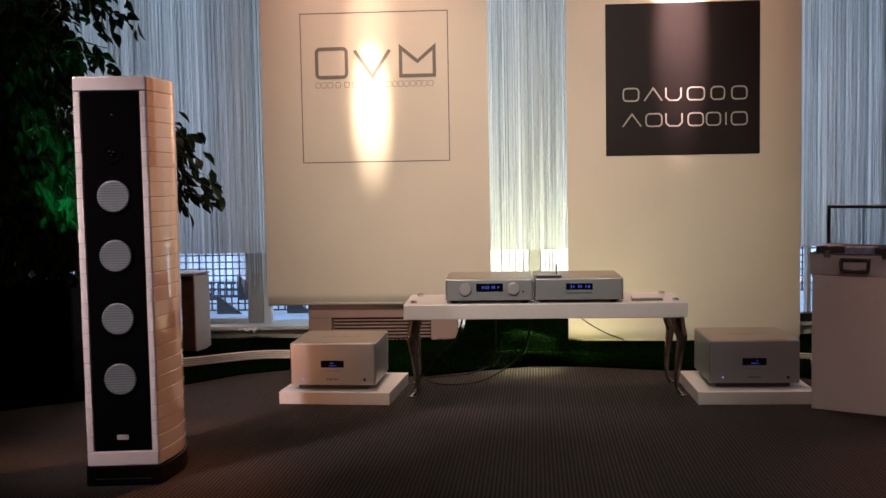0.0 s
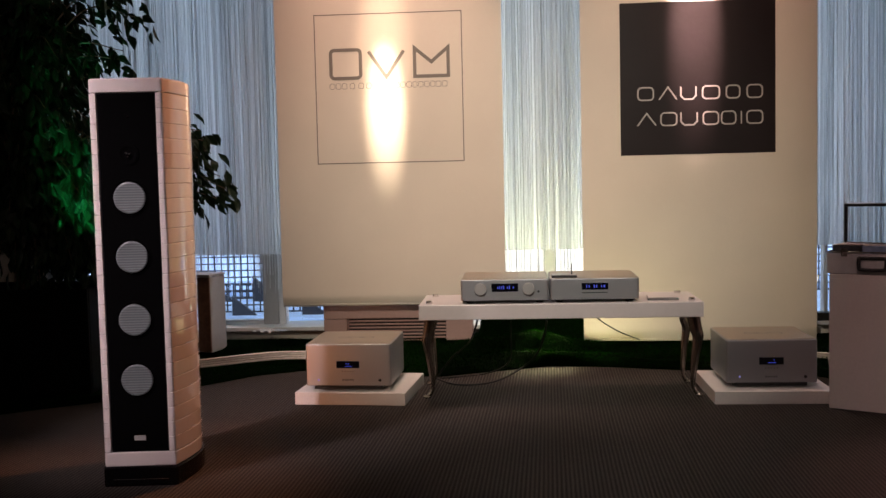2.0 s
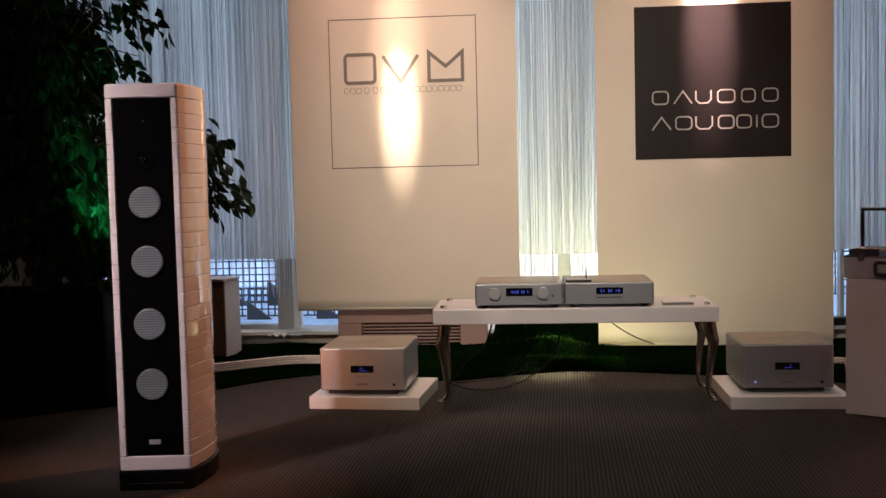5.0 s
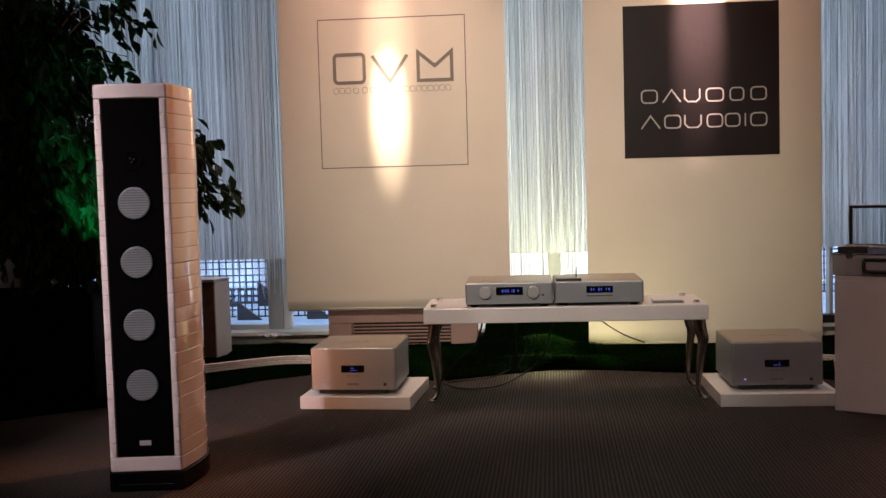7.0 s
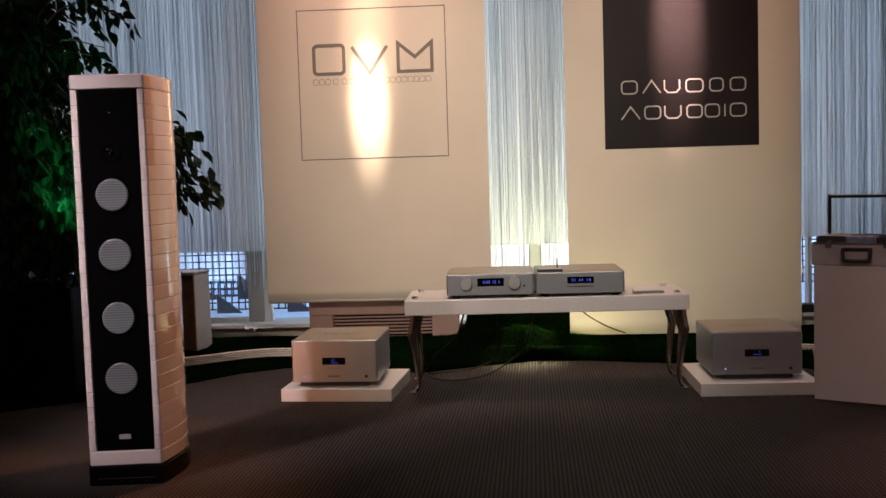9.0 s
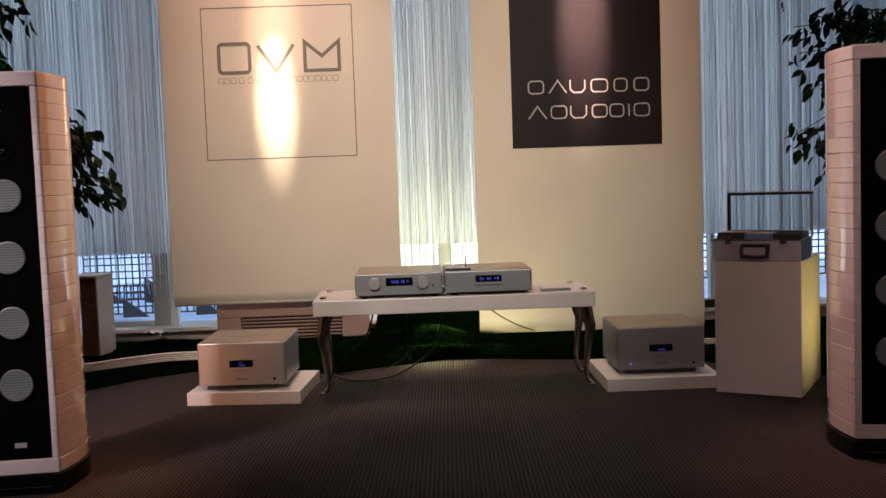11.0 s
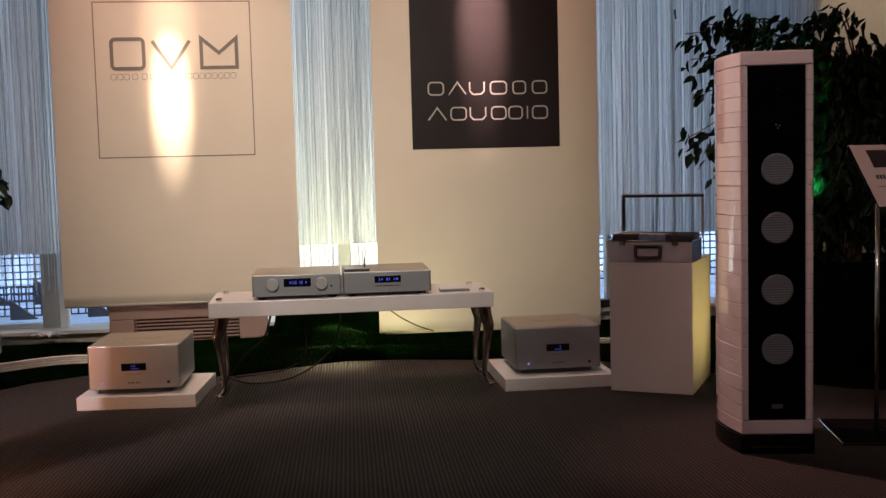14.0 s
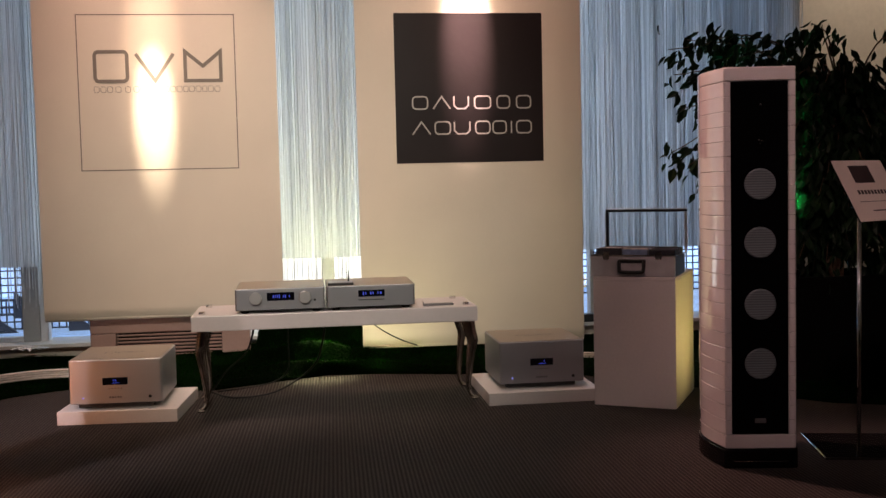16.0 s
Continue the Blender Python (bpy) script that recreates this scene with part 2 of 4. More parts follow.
lined(M_CONE, 34, 0.62, 1.15)
M_RUBBER = surface("black_rubber", (0.015, 0.015, 0.015), rough=0.6)
M_CHROME = surface("polished_metal", (0.72, 0.70, 0.68), rough=0.14, metal=1.0, grain=(60, 0.05), stain=(14, 0.12), bump=(30, 0.05))
M_LEG = surface("pewter_cast_metal", (0.33, 0.30, 0.27), rough=0.26, metal=1.0, grain=(60, 0.10), stain=(18, 0.25), bump=(40, 0.12))
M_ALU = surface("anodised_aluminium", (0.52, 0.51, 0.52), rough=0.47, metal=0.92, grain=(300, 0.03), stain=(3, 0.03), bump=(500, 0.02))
# brown reflection of the banner is put into the colour of the lids
M_ALUTOP = surface("aluminium_top_banner_tint", (0.42, 0.36, 0.30), rough=0.42, metal=0.9, grain=(200, 0.05), bump=(500, 0.03))
# darker copy of M_ALU; on the right amplifier it paints the weaker light
M_ALU_DARKER = surface("aluminium_darker_copy", (0.37, 0.375, 0.405), rough=0.5, metal=0.92, grain=(300, 0.03), stain=(3, 0.03), bump=(500, 0.02))
M_ENGRAVE = surface("engraved_metal", (0.16, 0.16, 0.17), rough=0.5, metal=0.5)
M_DISPLAY = surface("display_glass", (0.004, 0.004, 0.008), rough=0.08, bump=(20, 0))
M_BLUE = glow("blue_digits", (0.09, 0.13, 1.0), 0.5)
M_LED = glow("blue_led", (0.3, 0.3, 1.0), 1.0)
M_WHITE = surface("white_table_paint", (0.60, 0.55, 0.56), rough=0.32, grain=(60, 0.02), stain=(5, 0.04), bump=(120, 0.03))
M_PLINTH = surface("white_plinth_paint", (0.66, 0.63, 0.61), rough=0.5, grain=(80, 0.03), stain=(5, 0.05))
M_PEDESTAL = surface("pedestal_paint", (0.72, 0.69, 0.67), rough=0.6, grain=(80, 0.03), stain=(3, 0.05), bump=(160, 0.06))
M_CASE = surface("ribbed_case_metal", (0.58, 0.58, 0.60), rough=0.4, metal=0.35, grain=(200, 0.06), stain=(12, 0.12), bump=(300, 0.08))
M_PLASTIC = surface("black_plastic", (0.014, 0.014, 0.015), rough=0.42)
M_ACRYLIC = clear("clear_acrylic", (0.95, 0.97, 0.97))
M_SMOKED = surface("dark_glass", (0.01, 0.01, 0.01), rough=0.03, bump=(8, 0.02), spec=1.0)
M_PAPER = surface("cream_paper", (0.76, 0.66, 0.60), rough=0.75, grain=(150, 0.03))
M_INK = surface("dark_ink", (0.05, 0.035, 0.035), rough=0.6)
M_BARK = surface("ficus_bark", (0.16, 0.10, 0.065), rough=0.9, grain=(60, 0.35), stain=(9, 0.25), bump=(70, 0.8))
M_LEAF = tinted_islands(surface("ficus_leaf", (0.013, 0.032, 0.012), rough=0.42, spec=0.28, grain=(40, 0.15), stain=(4, 0.2), through_light=0.25, bump=(60, 0.1)), 0.45, 1.5)
M_POT = surface("black_planter", (0.0035, 0.0035, 0.0035), rough=0.6, spec=0.06, grain=(60, 0.2))
M_SOIL = surface("dark_soil", (0.035, 0.025, 0.018), rough=0.95, bump=(60, 1.0))
M_EDGING = surface("pale_edging", (0.68, 0.63, 0.56), rough=0.5, grain=(40, 0.08), stain=(6, 0.15), per_piece=0.08)
M_HEATER = surface("beige_enamel", (0.38, 0.235, 0.20), rough=0.55, stain=(4, 0.08))
M_HEATER_DARK = surface("heater_inside", (0.025, 0.02, 0.018), rough=0.8)
M_WOOD = surface("brown_wood", (0.16, 0.085, 0.05), rough=0.6, grain=(50, 0.25), stain=(8, 0.2))
M_CABLE = surface("black_cable", (0.004, 0.004, 0.004), rough=0.6)
# the wall glows blue-white by itself, in place of daylight falling on it
M_OUT_WHITE = surface("outdoor_glowing_wall", (0.66, 0.69, 0.75), rough=0.8, stain=(1.2, 0.15))
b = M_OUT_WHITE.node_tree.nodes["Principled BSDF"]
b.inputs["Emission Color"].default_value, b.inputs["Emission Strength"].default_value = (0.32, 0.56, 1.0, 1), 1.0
# glowing surface that whitens the middle window gap with overbright daylight
M_OUT_GLOWPANEL = surface("outdoor_glow_panel", (0.80, 0.78, 0.72), rough=0.8, stain=(1.2, 0.06))
b = M_OUT_GLOWPANEL.node_tree.nodes["Principled BSDF"]
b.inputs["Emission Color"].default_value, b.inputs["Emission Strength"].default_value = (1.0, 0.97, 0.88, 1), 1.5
M_OUT_DARK = surface("outdoor_dark_metal", (0.03, 0.035, 0.05), rough=0.6)
# blue cast of the daylight is mixed into the paving colour
M_OUT_GROUND = surface("outdoor_paving_daylight_tint", (0.38, 0.57, 0.88), rough=0.7, grain=(8, 0.1), stain=(0.9, 0.2))

# ---- mesh helpers ----


def put(name, bm, material, parent=None, label="", at=None, smooth=False):
    """Links a bmesh as one mesh object, at top level or under a thing."""
    me = bpy.data.meshes.new(name)
    bm.to_mesh(me)
    bm.free()
    if smooth:
        for p in me.polygons:
            p.use_smooth = True
    me.materials.append(material)
    ob = new(name, me)
    if at is not None:
        ob.matrix_world = at
    if parent is not None:
        ob.parent = parent
    if label:
        ob["label"] = label
    return ob


def soft(ob, angle=42):
    """Smooth shading round the upright sides; level rims and corners sharper than the angle stay crisp."""
    me = ob.data
    for p in me.polygons:
        p.use_smooth = True
    me.set_sharp_from_angle(angle=radians(angle))
    for e in me.edges:
        if abs(me.vertices[e.vertices[0]].co.z - me.vertices[e.vertices[1]].co.z) < 1e-6:
            e.use_edge_sharp = True
    return ob


def part(name, bm, material, parent, label="", smooth=False):
    return put(name, bm, material, parent, label, None, smooth)


def thing(name, m, label, category, group="", kind=""):
    ob = new(name)
    ob.empty_display_size = 0.05
    ob.matrix_world = m
    return tagged(ob, label, category, group, kind)


def again(name, ob, parent, m):
    """Another object on the same mesh, under a thing."""
    o = new(name, ob.data)
    o.parent = parent
    o.matrix_local = m
    return o


def box(x0, x1, y0, y1, z0, z1, bevel=0.0, seg=2, bm=None):
    bm = bm or bmesh.new()
    r = bmesh.ops.create_cube(bm, size=1.0)
    bmesh.ops.scale(bm, vec=(x1 - x0, y1 - y0, z1 - z0), verts=r["verts"])
    bmesh.ops.translate(bm, vec=((x0 + x1) / 2, (y0 + y1) / 2, (z0 + z1) / 2), verts=r["verts"])
    if bevel:
        es = list({e for v in r["verts"] for e in v.link_edges})
        bmesh.ops.bevel(bm, geom=es, offset=bevel, segments=seg, affect="EDGES", profile=0.5)
    return bm


def lathe(profile, steps=32, axis="Z"):
    """Turns (radius, height) pairs about an axis: Z up, or Y with height towards -y."""
    bm = bmesh.new()
    rings = []
    for r, h in profile:
        ring = []
        for i in range(steps):
            a = 2 * math.pi * i / steps
            c, s = r * math.cos(a), r * math.sin(a)
            ring.append(bm.verts.new((c, s, h) if axis == "Z" else (c, -h, s)))
        rings.append(ring)
    for a, b in zip(rings, rings[1:]):
        for i in range(steps):
            j = (i + 1) % steps
            bm.faces.new((a[i], a[j], b[j], b[i]))
    bm.faces.new(list(reversed(rings[0])))
    bm.faces.new(rings[-1])
    bmesh.ops.recalc_face_normals(bm, faces=bm.faces)
    return bm


def tube(points, radii, sides=8, bm=None, flat=1.0):
    """A tube along points, with a radius for each."""
    bm = bm or bmesh.new()
    pts = [Vector(p) for p in points]
    rings = []
    side = Vector((1, 0, 0))
    for i, p in enumerate(pts):
        d = (pts[min(i + 1, len(pts) - 1)] - pts[max(i - 1, 0)]).normalized()
        u = side - d * side.dot(d)
        if u.length < 1e-3:
            u = Vector((0, 1, 0)) - d * d.y
        u.normalize()
        side = u
        v = d.cross(u)
        ring = []
        for k in range(sides):
            a = 2 * math.pi * k / sides
            ring.append(bm.verts.new(p + (u * math.cos(a) + v * math.sin(a) * flat) * radii[i]))
        rings.append(ring)
    for a, b in zip(rings, rings[1:]):
        for k in range(sides):
            j = (k + 1) % sides
            bm.faces.new((a[k], a[j], b[j], b[k]))
    bm.faces.new(list(reversed(rings[0])))
    bm.faces.new(rings[-1])
    return bm


def smooth_line(points, n=8):
    """Points of a soft curve through the given ones."""
    p = [Vector(q) for q in points]
    p = [2 * p[0] - p[1]] + p + [2 * p[-1] - p[-2]]
    out = []
    for i in range(1, len(p) - 2):
        for k in range(n):
            t = k / n
            a, b, c, d = p[i - 1], p[i], p[i + 1], p[i + 2]
            out.append(0.5 * (2 * b + (c - a) * t + (2 * a - 5 * b + 4 * c - d) * t * t + (3 * b - 3 * c + d - a) * t ** 3))
    out.append(p[-2])
    return out


def slab_of(plan, z0, z1, bevel=0.0, seg=2):
    """A slab over a closed plan, its top and bottom rims rounded."""
    bm = bmesh.new()
    vs = [bm.verts.new((x, y, z0)) for x, y in plan]
    f = bm.faces.new(vs)
    r = bmesh.ops.extrude_face_region(bm, geom=[f])
    bmesh.ops.translate(bm, vec=(0, 0, z1 - z0), verts=[e for e in r["geom"] if isinstance(e, bmesh.types.BMVert)])
    bmesh.ops.recalc_face_normals(bm, faces=bm.faces)
    if bevel:
        es = [e for e in bm.edges if abs(e.verts[0].co.z - e.verts[1].co.z) < 1e-6]
        bmesh.ops.bevel(bm, geom=es, offset=bevel, segments=seg, affect="EDGES", profile=0.5)
    return bm


def structure(name, bm, material, label="", category="", at=None):
    return tagged(put(name, bm, material, at=at), label, category, kind="structure")


# ---- room ----
structure("floor", box(-4.6, 4.6, -4.0, 6.64, -0.12, 0.0), M_CARPET, "brown grey ribbed carpet floor", "floor")
structure("ceiling", box(-4.6, 4.6, -4.0, 6.64, 3.6, 3.75), M_CEIL, "plain pale painted ceiling", "ceiling")
structure("wall_south", box(-4.6, 4.6, -4.15, -4.0, 0.0, 3.6), M_WALL, "plain cream painted wall", "wall")
structure("wall_west", box(-4.75, -4.6, -4.0, 6.64, 0.0, 3.6), M_WALL, "plain cream painted wall", "wall")
structure("wall_east", box(4.6, 4.75, -4.0, 6.64, 0.0, 3.6), M_WALL, "plain cream painted wall", "wall")
XL, XR = -3.05, 3.24
structure("wall_north_left", box(-4.6, XL, 6.44, 6.64, 0.0, 3.6), M_WALL, "cream wall beside the string curtain", "wall")
structure("wall_north_right", box(XR, 4.6, 6.44, 6.64, 0.0, 3.6), M_WALL, "grey cream wall beside the string curtain", "wall")
structure("wall_north_top", box(XL, XR, 6.44, 6.64, 3.20, 3.6), M_WALL, "cream lintel over the window band", "wall")
structure("wall_north_sill", box(XL, XR, 6.42, 6.64, 0.0, 0.17), M_WALL, "low cream wall under the window", "wall")
structure("window_sill", box(XL, XR, 6.36, 6.66, 0.17, 0.195, 0.004), M_SILL, "white window sill board", "sill")

window = thing("window_1", pose(0, 6.53, 0.195), "long window with grey and white mullions", "window", kind="structure")
for x0, x1, m in ((-3.05, -2.98, M_FRAME), (-1.63, -1.53, M_FRAME), (-1.528, -1.482, M_FRAME_W), (0.165, 0.245, M_FRAME), (1.88, 1.905, M_FRAME), (3.17, 3.24, M_FRAME)):
    part("mullion", box(x0, x1, -0.04, 0.04, 0.0, 3.005, 0.004), m, window)
part("top_rail", box(-2.98, 3.17, -0.035, 0.035, 2.95, 3.005, 0.004), M_FRAME, window)
part("bottom_rail", box(-2.98, -1.63, -0.035, 0.035, 0.0, 0.03, 0.004), M_FRAME_W, window)
for x0, x1 in ((-2.98, -1.63), (-1.482, 0.165), (0.245, 1.88), (1.905, 3.17)):
    pane = part("pane", box(x0, x1, -0.004, 0.004, 0.03, 2.95), M_GLASS, window)
    pane.visible_shadow = False

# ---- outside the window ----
structure("ground", box(-40, 40, 6.70, 60, -0.30, -0.05), M_OUT_GROUND, "pale outdoor paving with the daylight's blue in its colour", "ground")
structure("backdrop_wall", box(-10, 10, 12.0, 12.3, -0.05, 1.7), M_OUT_WHITE, "pale courtyard backdrop wall with a blue-white glow of its own", "wall")


# added panel, no part of the courtyard; it only glows
structure("glow_backdrop", box(-0.62, 0.9, 7.35, 7.55, -0.05, 1.7), M_OUT_GLOWPANEL, "added glowing pale panel outside the middle window", "wall")


def lattice(x0, x1, y, z0, z1, step=0.052, bar=0.011):
    t = thing("lattice_fence", pose(x0, y, z0), "dark metal lattice fence panel in the courtyard", "fence", "courtyard fence")
    w, h = x1 - x0, z1 - z0
    bm = bmesh.new()
    for i in range(int(w / step) + 1):
        box(i * step, i * step + bar, 0, 0.008, 0, h, bm=bm)
    for k in range(int(h / step) + 1):
        box(0, w, 0.009, 0.016, k * step, k * step + bar, bm=bm)
    part("mesh", bm, M_OUT_DARK, t)
    return t


for i in (0, 1, 2, 5, 6):
    lattice(-4.6 + i * 1.32, -4.6 + i * 1.32 + 1.28, 10.2, -0.05, 1.2, 0.068, 0.014)


def folded_board(x, y, w, h):
    """A dark three-cornered board that leans outside."""
    t = slab_of([(0, 0), (w, 0), (0, h)], -0.012, 0.012)
    return tagged(put("folded_board", t, M_OUT_DARK, at=pose(x, y, -0.05, 90, 0, 0)), "dark triangular board on the paving", "board", "courtyard boards")


for i in range(5):
    lattice(-4.0 + i * 0.72, -4.0 + i * 0.72 + 0.70, 9.05, -0.05, 0.20, 0.060, 0.012)
    folded_board(-3.75 + i * 0.62, 8.85, 0.22, 0.17)
for i in range(9):
    folded_board(-3.6 + i * 0.50, 9.9, 0.31, 0.25)

# ---- string curtain ----


def strings(x0, x1, y, top, hem, longer, seed):
    """Many hanging threads, wavy, in two layers; some reach lower."""
    rnd = random.Random(seed)
    verts, faces = [], []
    for layer, dy, thin in ((0, 0.0, 1.9), (1, 0.018, 3.4)):
        x = x0
        while x < x1:
            clump = noise.noise(Vector((x * 9.0, layer * 7.0, seed))) * 0.5 + 0.5
            x += rnd.uniform(0.0026, 0.0044) * (0.75 + 0.6 * clump) * thin
            r = rnd.uniform(0.0009, 0.0019)
            lean = rnd.uniform(-0.010, 0.010)
            ph, am = rnd.uniform(0, 6.3), rnd.uniform(0.0, 0.005)
            bottom = hem + rnd.uniform(-0.008, 0.008)
            for lx0, lx1, lz, share in longer:
                if lx0 < x < lx1 and rnd.random() < share:
                    bottom = lz + rnd.uniform(0, 0.16)
            n = 7
            base = len(verts)
            depth = y + dy + 0.016 * math.sin(x * 41 + layer) + rnd.uniform(-0.004, 0.004)
            for i in range(n):
                f = i / (n - 1)
                z = top + (bottom - top) * f
                cx = x + lean * f + am * math.sin(ph + 5 * f)
                for k in range(3):
                    a = 2.0944 * k + ph
                    verts.append((cx + r * math.cos(a), depth + r * math.sin(a), z))
                if i:
                    for k in range(3):
                        j = (k + 1) % 3
                        p, q = base + 3 * (i - 1), base + 3 * i
                        faces.append((p + k, p + j, q + j, q + k))
    me = bpy.data.meshes.new("threads")
    me.from_pydata(verts, [], faces)
    me.materials.append(M_STRING)
    return me


def string_curtain(x0, x1, hem, longer, seed, label):
    t = thing("string_curtain", pose(0, 0, 0), label, "curtain", "string curtains")
    o = new("threads", strings(x0, x1, 6.275, 3.50, hem, longer, seed))
    o.parent = t
    o["kind"] = "stuff"
    bm = bmesh.new()
    nx = int((x1 - x0) / 0.012)
    rows = []
    for z in (3.50, 2.4, 1.5, hem + 0.004):
        rows.append([bm.verts.new((x0 + (x1 - x0) * i / nx, 6.312 + 0.006 * math.sin(i * 0.83 + seed + z * 0.2) + 0.004 * math.sin(i * 0.31), z)) for i in range(nx + 1)])
    for a, b in zip(rows, rows[1:]):
        for i in range(nx):
            bm.faces.new((a[i], b[i], b[i + 1], a[i + 1]))
    part("sheer_lining", bm, M_SHEER, t, "thin white sheer lining", smooth=True)
    part("rail", box(x0, x1, 6.265, 6.32, 3.50, 3.6, 0.003), M_FRAME_W, t)


string_curtain(-3.04, -1.30, 0.655, ((-1.66, -1.38, 0.40, 0.9), (-2.2, -1.70, 0.44, 0.65), (-1.99, -1.92, 0.36, 0.95)), 1, "white string curtain, a few strands hanging lower")
string_curtain(-0.16, 0.50, 0.655, ((-0.16, 0.155, 0.36, 0.97), (0.25, 0.50, 0.36, 0.97)), 2, "white string curtain lit yellow-green from below")
string_curtain(1.66, 3.22, 0.655, (), 3, "white string curtain before the window")

# ---- banners ----


def banner(x0, x1, z0, label):
    """A long cloth banner with a slack lower end round a hem bar."""
    t = thing("banner", pose((x0 + x1) / 2, 6.17, z0), label, "banner", "hanging banners")
    w, h = x1 - x0, 3.56 - z0
    bm = bmesh.new()
    nx, nz = 60, 90
    grid = []
    for k in range(nz + 1):
        row = []
        for i in range(nx + 1):
            u, v = i / nx, k / nz
            z = v * h
            wave = 0.004 * math.sin(u * 9 + v * 2 + x0) * (1 - 0.5 * v) + 0.003 * noise.noise(Vector((u * 4, v * 6, x0)))
            wave *= max(0.0, 1 - z / 0.8)
            curl = 0.022 * max(0, 1 - z / 0.045) ** 2
            row.append(bm.verts.new(((u - 0.5) * w, wave + curl, z)))
        grid.append(row)
    for k in range(nz):
        for i in range(nx):
            bm.faces.new((grid[k][i], grid[k][i + 1], grid[k + 1][i + 1], grid[k + 1][i]))
    cloth = part("cloth", bm, M_CLOTH, t, smooth=True)
    so = cloth.modifiers.new("thickness", "SOLIDIFY")
    so.thickness, so.offset, so.use_rim = 0.0015, 1.0, False
    part("hem_bar", tube([(-w / 2, 0.018, 0.010), (w / 2, 0.018, 0.010)], [0.009, 0.009], 12), M_CLOTH, t, smooth=True)
    part("top_bar", tube([(-w / 2, 0.012, h + 0.015), (w / 2, 0.012, h + 0.015)], [0.014, 0.014], 12), M_FRAME_W, t, smooth=True)
    return t


def print_shape(points, y, width, closed=False):
    """A printed line of even width through points of the banner's plane, with round corners."""
    bm = bmesh.new()
    pts = [Vector((x, 0, z)) for x, z in points]
    n = len(pts)
    half = width / 2
    left, right = [], []
    for i, p in enumerate(pts):
        a = pts[(i - 1) % n] if closed or i else p
        b = pts[(i + 1) % n] if closed or i < n - 1 else p
        d0 = (p - a).normalized() if (p - a).length > 1e-6 else (b - p).normalized()
        d1 = (b - p).normalized() if (b - p).length > 1e-6 else d0
        n0, n1 = Vector((-d0.z, 0, d0.x)), Vector((-d1.z, 0, d1.x))
        m = (n0 + n1).normalized()
        k = half / max(0.35, m.dot(n0))
        left.append(bm.verts.new((p.x + m.x * k, y, p.z + m.z * k)))
        right.append(bm.verts.new((p.x - m.x * k, y, p.z - m.z * k)))
    for i in range(n if closed else n - 1):
        j = (i + 1) % n
        bm.faces.new((left[i], left[j], right[j], right[i]))
    bmesh.ops.recalc_face_normals(bm, faces=bm.faces)
    for f in bm.faces:
        if f.normal.y > 0:
            f.normal_flip()
    return bm


def round_rect(x0, x1, z0, z1, r, n=5):
    out = []
    for cx, cz, a0 in ((x1 - r, z1 - r, 0), (x0 + r, z1 - r, 90), (x0 + r, z0 + r, 180), (x1 - r, z0 + r, 270)):
        for i in range(n + 1):
            a = radians(a0 + 90 * i / n)
            out.append((cx + r * math.cos(a), cz + r * math.sin(a)))
    return out


YP = -0.0026   # printed films lie just before the cloth
b1 = banner(-1.423, -0.068, 0.345, "cream cloth banner with a thin grey square and grey emblem")
cx1 = (-1.423 - 0.068) / 2
SQ = (-1.181 - cx1, -0.302 - cx1, 1.208 - 0.345, 2.090 - 0.345)
part("square_outline", print_shape([(SQ[0], SQ[2]), (SQ[1], SQ[2]), (SQ[1], SQ[3]), (SQ[0], SQ[3])], YP, 0.006, True), M_GREYPRINT, b1)


def on_square(sq, u, v):
    return (sq[0] + u * (sq[1] - sq[0]), sq[3] - v * (sq[3] - sq[2]))


def emblem(t, sq, u0, u1, v0, v1, width, material, shape):
    """A plain printed shape: a round-cornered box, a wedge or a row mark."""
    (x0, z1), (x1, z0) = on_square(sq, u0, v0), on_square(sq, u1, v1)
    x0, x1, z0, z1 = x0 + width / 2, x1 - width / 2, z0 + width / 2, z1 - width / 2
    if shape == "box":
        bm = print_shape(round_rect(x0, x1, z0, z1, min(0.022, (x1 - x0) / 3, (z1 - z0) / 3)), YP - 0.0009, width, True)
    elif shape == "wedge":
        bm = print_shape([(x0, z1), ((x0 + x1) / 2, z0), (x1, z1)], YP - 0.0009, width)
    elif shape == "peak":
        bm = print_shape([(x0, z0), ((x0 + x1) / 2, z1), (x1, z0)], YP - 0.0009, width)
    elif shape == "cup":
        bm = print_shape([(x0, z1), (x0, z0 + 0.02), (x0 + 0.02, z0), (x1 - 0.02, z0), (x1, z0 + 0.02), (x1, z1)], YP - 0.0009, width)
    elif shape == "notched":
        bm = print_shape([(x0, z0), (x0, z1), ((x0 + x1) / 2, (z0 + z1) / 2), (x1, z1), (x1, z0)], YP - 0.0009, width, True)
    else:
        bm = print_shape([(x0, (z0 + z1) / 2), (x1, (z0 + z1) / 2)], YP - 0.0009, z1 - z0)
    part("emblem", bm, material, t)


emblem(b1, SQ, 0.096, 0.322, 0.226, 0.438, 0.020, M_GREYPRINT, "box")
emblem(b1, SQ, 0.355, 0.618, 0.240, 0.438, 0.020, M_GREYPRINT, "wedge")
emblem(b1, SQ, 0.668, 0.918, 0.226, 0.438, 0.020, M_GREYPRINT, "notched")
u = 0.096
